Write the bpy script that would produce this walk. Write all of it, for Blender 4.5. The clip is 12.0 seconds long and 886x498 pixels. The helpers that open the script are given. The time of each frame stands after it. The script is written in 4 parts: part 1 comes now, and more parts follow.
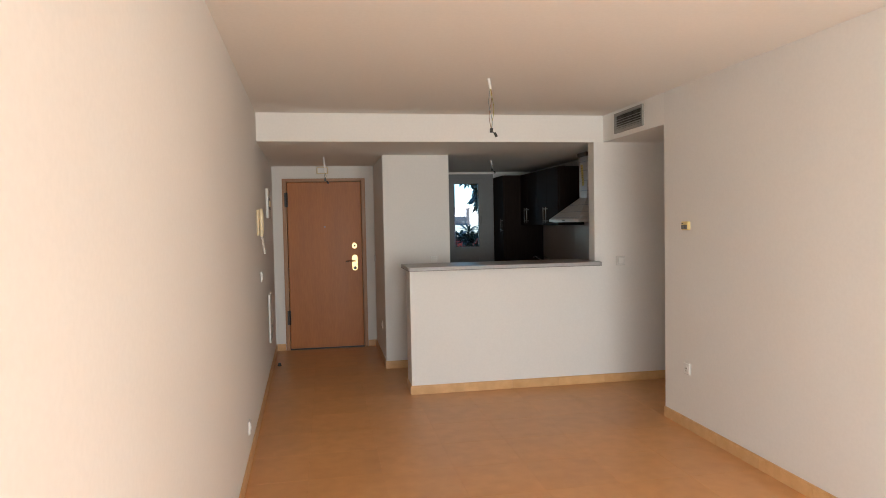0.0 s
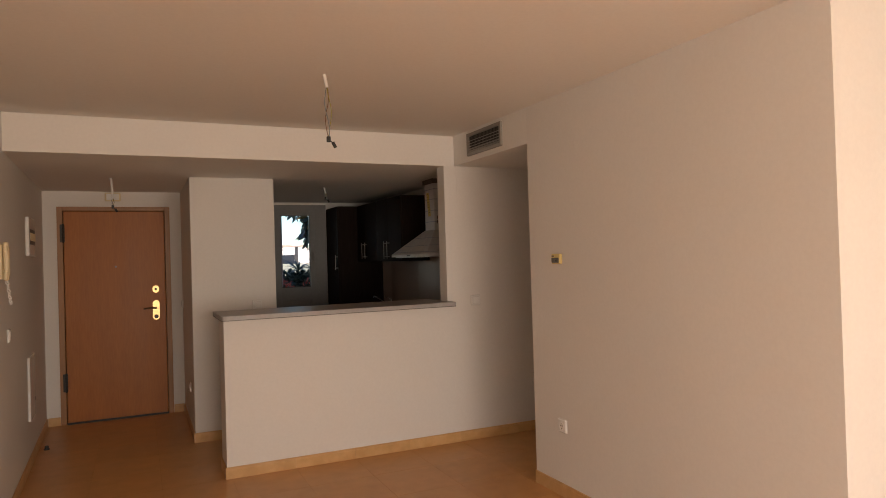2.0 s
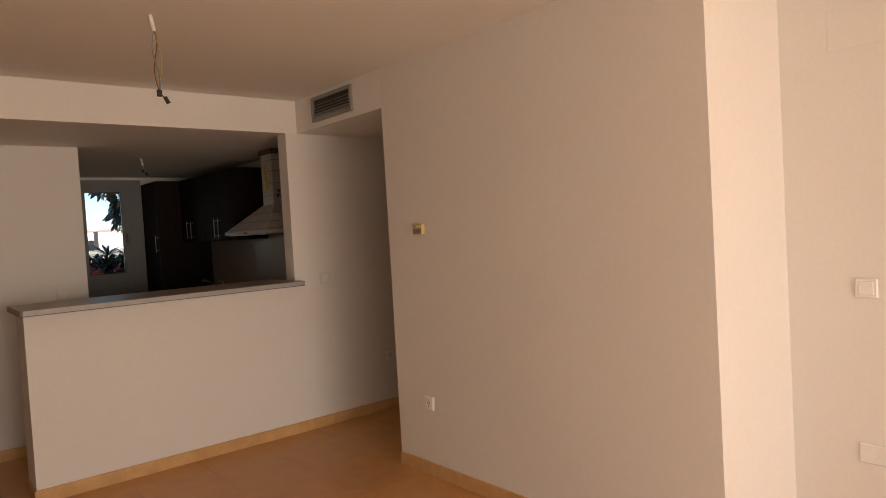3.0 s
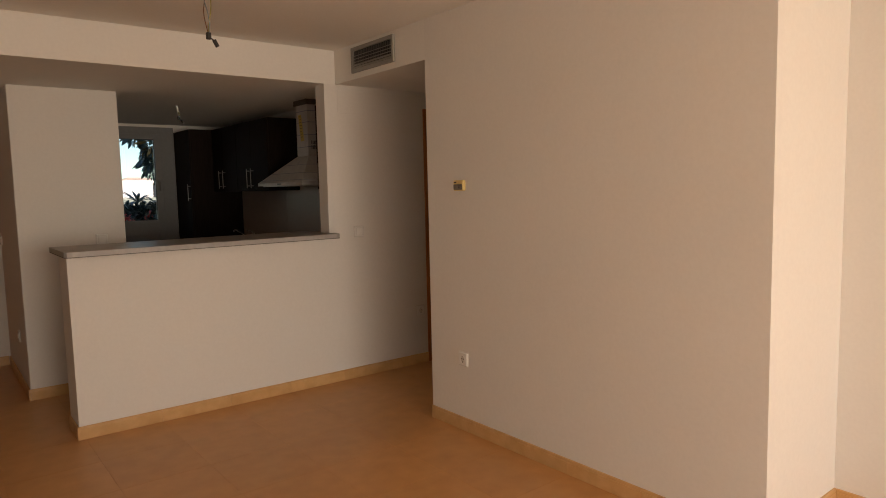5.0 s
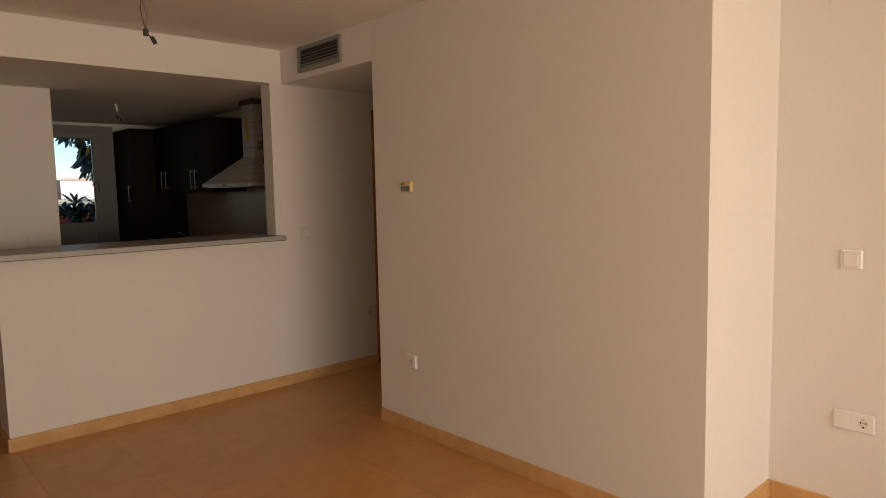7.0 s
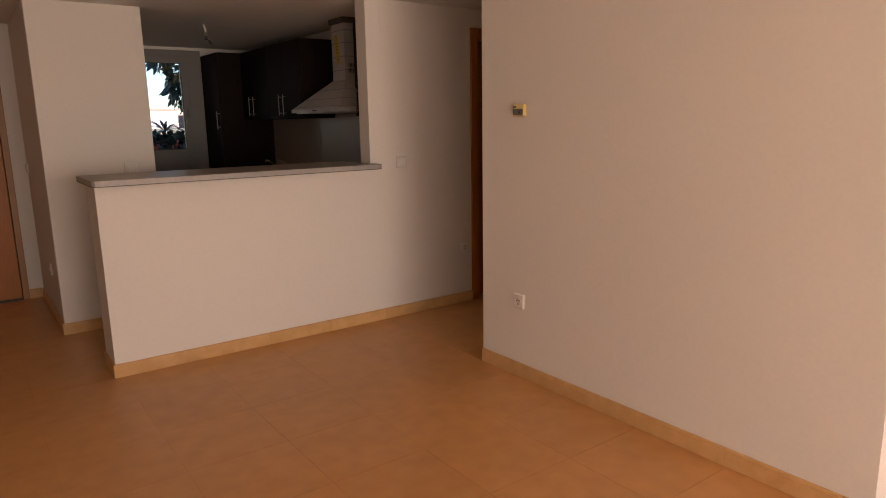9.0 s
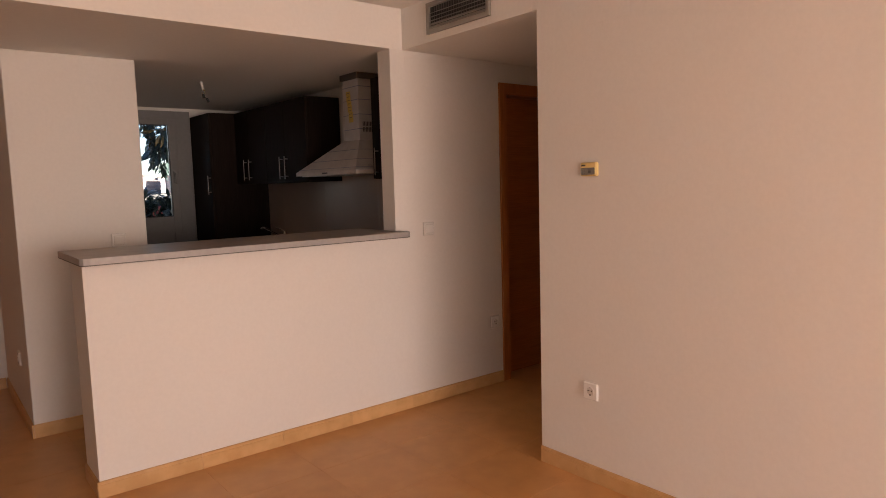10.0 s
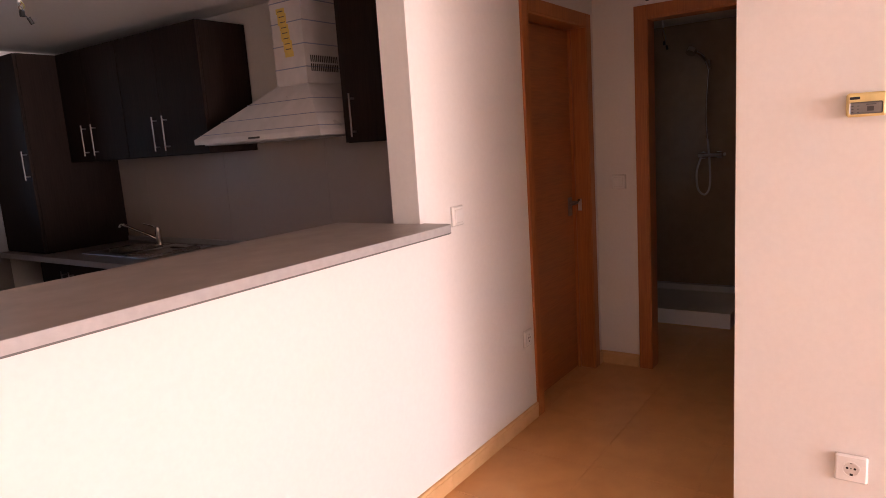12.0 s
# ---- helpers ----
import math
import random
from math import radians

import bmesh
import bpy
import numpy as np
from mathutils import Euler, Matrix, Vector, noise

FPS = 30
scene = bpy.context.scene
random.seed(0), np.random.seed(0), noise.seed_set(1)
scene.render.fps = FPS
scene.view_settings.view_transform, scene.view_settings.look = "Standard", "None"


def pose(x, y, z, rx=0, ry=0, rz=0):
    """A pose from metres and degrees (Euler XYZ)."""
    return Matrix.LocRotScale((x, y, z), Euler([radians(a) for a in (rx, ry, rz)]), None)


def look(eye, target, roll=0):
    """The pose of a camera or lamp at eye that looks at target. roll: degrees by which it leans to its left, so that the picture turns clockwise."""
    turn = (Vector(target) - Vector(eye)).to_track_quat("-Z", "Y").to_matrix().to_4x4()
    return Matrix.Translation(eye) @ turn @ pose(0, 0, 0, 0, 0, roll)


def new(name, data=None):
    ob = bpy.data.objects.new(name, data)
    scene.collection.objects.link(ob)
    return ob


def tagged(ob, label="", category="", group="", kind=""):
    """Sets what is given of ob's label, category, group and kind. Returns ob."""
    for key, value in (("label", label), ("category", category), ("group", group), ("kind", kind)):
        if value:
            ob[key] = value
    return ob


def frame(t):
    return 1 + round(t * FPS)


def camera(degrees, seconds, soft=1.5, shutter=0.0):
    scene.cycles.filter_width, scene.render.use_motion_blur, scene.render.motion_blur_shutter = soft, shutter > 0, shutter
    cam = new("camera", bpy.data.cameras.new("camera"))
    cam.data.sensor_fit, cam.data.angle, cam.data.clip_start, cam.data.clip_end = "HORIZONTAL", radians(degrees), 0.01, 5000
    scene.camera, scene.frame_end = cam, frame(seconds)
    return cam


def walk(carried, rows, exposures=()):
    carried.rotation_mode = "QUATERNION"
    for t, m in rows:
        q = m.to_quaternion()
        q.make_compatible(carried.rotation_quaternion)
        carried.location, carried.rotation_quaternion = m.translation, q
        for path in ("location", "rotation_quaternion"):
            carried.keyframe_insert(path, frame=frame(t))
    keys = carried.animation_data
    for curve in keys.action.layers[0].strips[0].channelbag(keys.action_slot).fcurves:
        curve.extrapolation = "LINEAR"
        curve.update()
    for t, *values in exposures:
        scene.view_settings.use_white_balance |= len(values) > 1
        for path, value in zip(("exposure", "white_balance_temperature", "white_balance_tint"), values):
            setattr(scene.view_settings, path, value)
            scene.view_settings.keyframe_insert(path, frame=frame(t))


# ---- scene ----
cam = camera(68.1, 12.0, soft=0.95)
PATH = [
    (0, (0.198, 0.31, 1.527), (0.548, 2.277, 1.445), -1.1),
    (0.2, (0.226, 0.331, 1.532), (0.589, 2.295, 1.416), 1.1),
    (0.5, (0.236, 0.397, 1.497), (0.608, 2.355, 1.331), 1.4),
    (0.8, (0.252, 0.582, 1.481), (0.669, 2.53, 1.307), 0.9),
    (1, (0.246, 0.715, 1.463), (0.836, 2.615, 1.26), -0.1),
    (1.2, (0.252, 0.8, 1.481), (0.965, 2.659, 1.287), -2.6),
    (1.5, (0.27, 0.973, 1.456), (1.101, 2.792, 1.411), -1.4),
    (1.8, (0.356, 1.136, 1.496), (1.191, 2.953, 1.483), -2.4),
    (2, (0.388, 1.243, 1.507), (1.231, 3.056, 1.528), -1.7),
    (2.3, (0.377, 1.363, 1.488), (1.315, 3.129, 1.453), 2.6),
    (2.5, (0.356, 1.468, 1.455), (1.482, 3.121, 1.447), 0.7),
    (2.7, (0.356, 1.531, 1.478), (1.641, 3.063, 1.443), -3.7),
    (4.3, (0.282, 1.665, 1.467), (1.505, 3.239, 1.302), -1.4),
    (4.5, (0.273, 1.674, 1.48), (1.483, 3.258, 1.307), -1.4),
    (5, (0.276, 1.684, 1.459), (1.512, 3.246, 1.272), -1.3),
    (5.5, (0.273, 1.682, 1.47), (1.545, 3.217, 1.303), -1.0),
    (6, (0.294, 1.68, 1.463), (1.68, 3.108, 1.265), 0.7),
    (6.5, (0.299, 1.665, 1.459), (1.674, 3.106, 1.276), -0.2),
    (6.7, (0.297, 1.667, 1.456), (1.655, 3.125, 1.277), -0.7),
    (8.3, (0.307, 1.69, 1.487), (1.628, 3.174, 1.258), -2.3),
    (8.5, (0.298, 1.734, 1.459), (1.576, 3.248, 1.175), -3.0),
    (8.8, (0.332, 1.896, 1.413), (1.542, 3.447, 1.055), 1.6),
    (9, (0.338, 2.04, 1.422), (1.495, 3.625, 1.038), -1.0),
    (9.2, (0.339, 2.144, 1.414), (1.306, 3.838, 0.974), 2.0),
    (9.5, (0.335, 2.38, 1.405), (1.295, 4.11, 1.115), 0.9),
    (9.8, (0.338, 2.583, 1.41), (1.469, 4.219, 1.198), -0.7),
    (10, (0.342, 2.72, 1.426), (1.59, 4.27, 1.225), -1.6),
    (10.2, (0.4, 2.865, 1.42), (1.74, 4.345, 1.298), -1.7),
    (10.5, (0.453, 3.106, 1.471), (1.896, 4.485, 1.343), -2.4),
    (10.8, (0.481, 3.356, 1.462), (1.829, 4.814, 1.222), -1.6),
    (11, (0.493, 3.536, 1.429), (1.865, 4.978, 1.233), -1.6),
    (11.3, (0.514, 3.834, 1.441), (2.054, 5.068, 1.113), -2.6),
    (11.5, (0.547, 4.027, 1.427), (2.099, 5.234, 1.063), -3.3),
    (11.8, (0.601, 4.336, 1.438), (2.187, 5.512, 1.119), -6.7),
    (12, (0.65, 4.54, 1.451), (2.265, 5.674, 1.123), -3.9),
]
EXPOSURES = [
    (0.0, 2.95, 5120, -2), (0.5, 2.99, 5170, -1), (1.0, 2.91, 5670, 0), (1.5, 2.46, 6570, 9), (2.0, 2.28, 6440, 10), (2.5, 2.2, 6490, 11),
    (5.5, 2.08, 6540, 6), (6.5, 1.98, 6540, 6), (8.5, 2.07, 6640, 11), (9.1, 2.4, 6640, 18), (9.5, 2.72, 6570, 22), (10.0, 2.7, 6520, 21), (10.5, 2.68, 6470, 21),
    (11.0, 2.8, 6310, 16), (11.5, 2.92, 6210, 19), (12.0, 3.92, 5920, 29),
]
walk(cam, [(t, look(eye, target, roll)) for t, eye, target, roll in PATH], EXPOSURES)

# ---- world, sun, lamps ----
world = bpy.data.worlds.new("sky")
scene.world = world
world.use_nodes = True
sky = world.node_tree.nodes.new("ShaderNodeTexSky")
sky.sky_type, sky.sun_disc = "NISHITA", False
sky.air_density, sky.dust_density, sky.ozone_density = 0.9, 0.1, 3.5
sky.sun_elevation, sky.sun_rotation = radians(17.5), radians(147.0)
background = world.node_tree.nodes["Background"]
background.inputs["Strength"].default_value = 0.05
world.node_tree.links.new(sky.outputs[0], background.inputs["Color"])

sun = new("sun", bpy.data.lights.new("sun", "SUN"))
sun.data.energy, sun.data.angle, sun.data.color = 5.0, radians(0.5), (1.0, 0.975, 0.94)
sun.matrix_world = look((0, 0, 0), (-0.52, 0.80, -0.30))

daylight = new("window_daylight", bpy.data.lights.new("window_daylight", "AREA"))
daylight.data.shape, daylight.data.size, daylight.data.size_y = "RECTANGLE", 2.8, 1.7
daylight.data.energy, daylight.data.color = 14.5, (1.0, 0.815, 0.65)
daylight.matrix_world = look((1.50, -3.43, 1.25), (1.45, 0.0, 1.05))
daylight.data.spread = radians(120)


# ---- materials ----
def material(name, color, rough=0.5, metal=0.0, vary=0.06, grain=40.0, blotch=2.0, bump=0.0, bump_scale=120.0, stretch=(1, 1, 1),
             dark=None, spread=(0.35, 0.65), coat=0.0, each=0.0, spec=0.5):
    """A surface with a fine grain and large blotches in object space; dark: the second colour of the grain."""
    mat = bpy.data.materials.new(name)
    mat.use_nodes = True
    nodes, links = mat.node_tree.nodes, mat.node_tree.links
    shader = nodes["Principled BSDF"]
    shader.inputs["Metallic"].default_value = metal
    shader.inputs["Coat Weight"].default_value = coat
    shader.inputs["Specular IOR Level"].default_value = spec
    geo = nodes.new("ShaderNodeNewGeometry")
    scale = nodes.new("ShaderNodeMapping")
    scale.inputs["Scale"].default_value = stretch
    links.new(geo.outputs["Position"], scale.inputs["Vector"])
    fine, wide = nodes.new("ShaderNodeTexNoise"), nodes.new("ShaderNodeTexNoise")
    for tex, size in ((fine, grain), (wide, blotch)):
        tex.inputs["Scale"].default_value, tex.inputs["Detail"].default_value = size, 5.0
        links.new(scale.outputs[0], tex.inputs["Vector"])
    ramp = nodes.new("ShaderNodeValToRGB")
    second = dark or tuple(c * (1 - 2 * vary) for c in color)
    ramp.color_ramp.elements[0].position, ramp.color_ramp.elements[1].position = spread
    ramp.color_ramp.elements[0].color, ramp.color_ramp.elements[1].color = (*second, 1), (*color, 1)
    links.new(fine.outputs["Fac"], ramp.inputs["Fac"])
    value = nodes.new("ShaderNodeMapRange")
    value.inputs["From Min"].default_value, value.inputs["From Max"].default_value = 0.3, 0.7
    value.inputs["To Min"].default_value, value.inputs["To Max"].default_value = 1 - vary, 1 + vary
    links.new(wide.outputs["Fac"], value.inputs["Value"])
    amount = value.outputs[0]
    if each:
        info, span, both = nodes.new("ShaderNodeObjectInfo"), nodes.new("ShaderNodeMapRange"), nodes.new("ShaderNodeMath")
        span.inputs["To Min"].default_value, span.inputs["To Max"].default_value = 1 - each, 1 + each
        both.operation = "MULTIPLY"
        links.new(info.outputs["Random"], span.inputs["Value"])
        links.new(span.outputs[0], both.inputs[0])
        links.new(amount, both.inputs[1])
        amount = both.outputs[0]
    hsv = nodes.new("ShaderNodeHueSaturation")
    links.new(ramp.outputs["Color"], hsv.inputs["Color"])
    links.new(amount, hsv.inputs["Value"])
    links.new(hsv.outputs["Color"], shader.inputs["Base Color"])
    gloss = nodes.new("ShaderNodeMapRange")
    gloss.inputs["To Min"].default_value, gloss.inputs["To Max"].default_value = max(0.03, rough - 0.06), min(1, rough + 0.06)
    links.new(wide.outputs["Fac"], gloss.inputs["Value"])
    links.new(gloss.outputs[0], shader.inputs["Roughness"])
    if bump:
        relief, tex = nodes.new("ShaderNodeBump"), nodes.new("ShaderNodeTexNoise")
        tex.inputs["Scale"].default_value, tex.inputs["Detail"].default_value = bump_scale, 3.0
        links.new(scale.outputs[0], tex.inputs["Vector"])
        relief.inputs["Strength"].default_value, relief.inputs["Distance"].default_value = bump, 0.002
        links.new(tex.outputs["Fac"], relief.inputs["Height"])
        links.new(relief.outputs[0], shader.inputs["Normal"])
    return mat


PAINT = material("white_wall_paint", (0.80, 0.77, 0.73), 0.8, vary=0.012, grain=60, blotch=1.1, bump=0.01, bump_scale=16)
CEILING_PAINT = material("white_ceiling_paint", (0.84, 0.81, 0.765), 0.9, vary=0.012, grain=50, blotch=0.9, bump=0.01, bump_scale=14)
TILE = material("terracotta_tile", (0.67, 0.345, 0.124), 0.36, vary=0.05, grain=9, blotch=1.7, dark=(0.56, 0.275, 0.095), spread=(0.2, 0.8), each=0.03)
GROUT = material("grout", (0.62, 0.325, 0.125), 0.9, vary=0.1)
SKIRTING = material("skirting_tile", (0.68, 0.42, 0.19), 0.35, vary=0.05, grain=14, blotch=4, dark=(0.61, 0.36, 0.15), each=0.05)
FRONT_DOOR = material("front_door_veneer", (0.41, 0.150, 0.035), 0.42, vary=0.06, grain=10, blotch=1.5, stretch=(8, 8, 0.9), dark=(0.37, 0.132, 0.030), spec=0.28)
FRONT_FRAME = material("front_door_frame_wood", (0.36, 0.18, 0.075), 0.45, vary=0.06, grain=10, stretch=(16, 16, 0.8), dark=(0.33, 0.16, 0.065))
BEECH = material("door_trim_wood", (0.45, 0.155, 0.035), 0.38, vary=0.06, grain=9, stretch=(18, 18, 0.7), dark=(0.36, 0.115, 0.024))
VENEER = material("door_leaf_veneer", (0.41, 0.135, 0.030), 0.36, vary=0.09, grain=8, blotch=1.4, stretch=(0.8, 8, 16), dark=(0.33, 0.10, 0.021))
WENGE = material("wenge_laminate", (0.023, 0.0145, 0.0112), 0.62, vary=0.12, grain=9, spec=0.07, stretch=(16, 16, 0.7), dark=(0.016, 0.0098, 0.0076), bump=0.1, bump_scale=20)
CARCASS = material("dark_carcass_board", (0.022, 0.016, 0.013), 0.55, vary=0.1)
WORKTOP = material("grey_mottled_worktop", (0.36, 0.325, 0.30), 0.40, vary=0.09, grain=11, blotch=3.4, dark=(0.29, 0.255, 0.235), spread=(0.3, 0.7))
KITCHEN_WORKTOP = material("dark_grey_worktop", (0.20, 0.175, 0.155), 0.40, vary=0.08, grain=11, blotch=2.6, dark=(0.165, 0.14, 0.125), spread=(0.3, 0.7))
EDGING = material("grey_worktop_edge", (0.40, 0.385, 0.375), 0.45, vary=0.05)
KITCHEN_TILE = material("grey_kitchen_tile", (0.47, 0.395, 0.345), 0.36, vary=0.012, grain=20)
BATH_TILE = material("bathroom_tile", (0.40, 0.30, 0.20), 0.25, vary=0.05, grain=12)
STEEL = material("brushed_steel", (0.62, 0.60, 0.57), 0.28, metal=1.0, vary=0.05, grain=60)
HANDLE_STEEL = material("dull_handle_steel", (0.30, 0.275, 0.25), 0.42, metal=1.0, vary=0.05, grain=60)
CHROME = material("chrome", (0.75, 0.74, 0.72), 0.1, metal=1.0, vary=0.02)
BRASS = material("polished_brass", (0.60, 0.43, 0.19), 0.32, metal=1.0, vary=0.05)
BRONZE = material("dark_bronze", (0.16, 0.09, 0.04), 0.35, metal=0.9, vary=0.1)
BLACK_METAL = material("black_metal", (0.03, 0.027, 0.025), 0.4, metal=0.6, vary=0.1)
WHITE_PLASTIC = material("white_plastic", (0.86, 0.845, 0.815), 0.22, vary=0.015)
CREAM_PLASTIC = material("yellowed_plastic", (0.76, 0.60, 0.25), 0.35, vary=0.04)
IVORY_PLASTIC = material("ivory_plastic", (0.78, 0.66, 0.42), 0.35, vary=0.03)
SOCKET_WELL = material("socket_well_plastic", (0.72, 0.69, 0.64), 0.35, vary=0.02)
GAP_SHADE = material("gap_shade_grey", (0.66, 0.63, 0.60), 0.5, vary=0.02)
BLACK_PLASTIC = material("black_plastic", (0.015, 0.014, 0.014), 0.4, vary=0.1)
GREY_PLASTIC = material("grey_display", (0.22, 0.21, 0.19), 0.25, vary=0.05)
DARK_INK = material("dark_ink", (0.06, 0.055, 0.05), 0.5)
ALUMINIUM = material("grey_painted_aluminium", (0.31, 0.295, 0.265), 0.45, metal=0.2, vary=0.03)
# darkened grey: shade put into the colour of grille fins and bar underside
SHADED_GREY = material("shaded_grey", (0.13, 0.125, 0.115), 0.6, vary=0.05)
SHADE_DARK = material("duct_shade", (0.02, 0.019, 0.018), 0.8)
FILM = material("protective_film", (0.56, 0.525, 0.505), 0.3, vary=0.05, grain=14, blotch=6, bump=0.25, bump_scale=22)
FILM_LINE = material("blue_film_print", (0.22, 0.25, 0.34), 0.35, vary=0.1)
STICKER = material("yellow_sticker", (0.66, 0.47, 0.09), 0.5, vary=0.05)
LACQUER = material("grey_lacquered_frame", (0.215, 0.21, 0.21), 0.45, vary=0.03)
CERAMIC = material("white_ceramic", (0.78, 0.76, 0.73), 0.12, vary=0.01)
WIRE_BROWN = material("brown_wire", (0.20, 0.09, 0.04), 0.45)
WIRE_BLUE = material("grey_blue_wire", (0.22, 0.27, 0.30), 0.45)
WIRE_YELLOW = material("yellow_green_wire", (0.38, 0.33, 0.06), 0.45)
BOARD = material("brown_board", (0.10, 0.075, 0.055), 0.6)
EARTH = material("dry_ground", (0.46, 0.38, 0.28), 0.95, vary=0.2, grain=0.8, blotch=0.05, dark=(0.20, 0.19, 0.10))
PLASTER = material("pale_render", (0.40, 0.33, 0.30), 0.9, vary=0.05, grain=1.0, blotch=0.1, each=0.4)
ROOF_TILE = material("clay_roof", (0.36, 0.24, 0.18), 0.9, vary=0.12, grain=2.0)
WINDOW_DARK = material("far_window", (0.16, 0.15, 0.15), 0.3)
LEAF = material("green_leaf", (0.085, 0.118, 0.095), 0.35, vary=0.35, grain=6, blotch=1.5, dark=(0.040, 0.066, 0.050))
LEAF_DRY = material("dry_leaf", (0.30, 0.19, 0.06), 0.6, vary=0.2, grain=6)
PETAL = material("red_flower", (0.72, 0.13, 0.10), 0.5, vary=0.15, grain=6)
BARK = material("bark", (0.16, 0.11, 0.075), 0.9, vary=0.2, grain=12, bump=0.6, bump_scale=30)
LILAC_WALL = material("lilac_grey_render", (0.34, 0.33, 0.38), 0.9, vary=0.05)

GLASS = bpy.data.materials.new("window_glass")
GLASS.use_nodes = True
_g = GLASS.node_tree.nodes["Principled BSDF"]
_g.inputs["Base Color"].default_value = (0.96, 0.98, 0.98, 1)
_g.inputs["Roughness"].default_value = 0.0
_g.inputs["Transmission Weight"].default_value = 1.0
_g.inputs["IOR"].default_value = 1.45


# ---- building tools ----
def box(bm, x0, x1, y0, y1, z0, z1, bevel=0.0, steps=1):
    made = bmesh.ops.create_cube(bm, size=1, matrix=Matrix.LocRotScale(((x0 + x1) / 2, (y0 + y1) / 2, (z0 + z1) / 2), None, (abs(x1 - x0), abs(y1 - y0), abs(z1 - z0))))
    if bevel:
        edges = list({e for v in made["verts"] for e in v.link_edges})
        bmesh.ops.bevel(bm, geom=edges, offset=bevel, segments=steps, affect="EDGES", profile=0.5)
    return bm


def boxes(*rows, bevel=0.0):
    bm = bmesh.new()
    for r in rows:
        box(bm, *r, bevel=bevel)
    return bm


def rod(bm, a, b, r, sides=12, r2=None):
    a, b = Vector(a), Vector(b)
    turn = (b - a).to_track_quat("Z", "Y").to_matrix().to_4x4()
    bmesh.ops.create_cone(bm, cap_ends=True, segments=sides, radius1=r, radius2=r if r2 is None else r2, depth=(b - a).length,
                          matrix=Matrix.Translation((a + b) / 2) @ turn)
    return bm


def tube(bm, points, r, sides=8):
    """A round tube swept along a smooth line through the points."""
    pts = [Vector(p) for p in points]
    line = []
    for i in range(len(pts) - 1):
        p0, p1, p2, p3 = pts[max(i - 1, 0)], pts[i], pts[i + 1], pts[min(i + 2, len(pts) - 1)]
        for k in range(6):
            t = k / 6
            line.append(0.5 * ((2 * p1) + (p2 - p0) * t + (2 * p0 - 5 * p1 + 4 * p2 - p3) * t * t + (3 * p1 - p0 - 3 * p2 + p3) * t ** 3))
    line.append(pts[-1])
    rings = []
    for i, p in enumerate(line):
        d = (line[min(i + 1, len(line) - 1)] - line[max(i - 1, 0)]).normalized()
        side = d.cross(Vector((0.31, 0.9, 0.17))).normalized()
        up = d.cross(side)
        rings.append([bm.verts.new(p + r * (math.cos(a) * side + math.sin(a) * up)) for a in (2 * math.pi * k / sides for k in range(sides))])
    for a, b in zip(rings, rings[1:]):
        for k in range(sides):
            bm.faces.new((a[k], a[(k + 1) % sides], b[(k + 1) % sides], b[k]))
    bm.faces.new(rings[0][::-1])
    bm.faces.new(rings[-1])
    return bm


def prism(bm, outline, z0, z1):
    """An upright prism over an outline of (x, y)."""
    low = [bm.verts.new((x, y, z0)) for x, y in outline]
    high = [bm.verts.new((x, y, z1)) for x, y in outline]
    n = len(outline)
    for k in range(n):
        bm.faces.new((low[k], low[(k + 1) % n], high[(k + 1) % n], high[k]))
    bm.faces.new(low[::-1])
    bm.faces.new(high)
    return bm


def finish(bm, name, mat, smooth=False):
    bmesh.ops.recalc_face_normals(bm, faces=bm.faces)
    mesh = bpy.data.meshes.new(name)
    bm.to_mesh(mesh)
    bm.free()
    mesh.materials.append(mat)
    if smooth:
        mesh.shade_smooth()
        mesh.set_sharp_from_angle(angle=radians(35))
    return mesh


def base_of(ob):
    at = Vector((0, 0, 0))
    while ob:
        at = at + ob.location
        ob = ob.parent
    return at


def part(name, bm, mat, parent, label="", local=False, smooth=True):
    """One mesh under a thing or a part; its coordinates are the room's unless local."""
    if not local:
        bmesh.ops.translate(bm, verts=bm.verts, vec=-base_of(parent))
    ob = new(name, finish(bm, name, mat, smooth))
    ob.parent = parent
    if label:
        tagged(ob, label)
    return ob


def thing(name, at, label, category, group="", kind="", turn=0.0):
    ob = new(name)
    ob.empty_display_size = 0.1
    ob.location = at
    ob.rotation_euler = (0, 0, radians(turn))
    return tagged(ob, label, category, group, kind)


def structure(name, bm, mat, label, category, smooth=False):
    return tagged(new(name, finish(bm, name, mat, smooth)), label, category, kind="structure")


# ---- the flat: walls and ceilings ----
HIGH, LOW, END = 2.476, 2.235, -3.6
LEFT = lambda y: -0.185 - 0.0288 * y

structure("wall_west", prism(bmesh.new(), [(LEFT(END), END), (LEFT(8.7), 8.7), (LEFT(8.7) - 0.2, 8.7), (LEFT(END) - 0.2, END)], -0.03, 2.62), PAINT,
          "long plain white painted plaster wall", "wall")
structure("wall_entrance", boxes((-0.6, -0.30, 8.47, 8.67, -0.03, 2.30), (0.672, 0.79, 8.47, 8.67, -0.03, 2.30), (-0.30, 0.672, 8.47, 8.67, 2.075, 2.30)), PAINT,
          "white painted wall around the entrance door", "wall")
structure("wall_entrance_recess", boxes((-0.6, 1.0, 8.68, 8.76, -0.03, 2.30)), PAINT, "plain wall behind the entrance door", "wall")
structure("wall_pillar", boxes((0.79, 1.49, 7.145, 9.75, -0.03, LOW), bevel=0.004), PAINT, "broad white painted pier between entrance and kitchen", "wall")
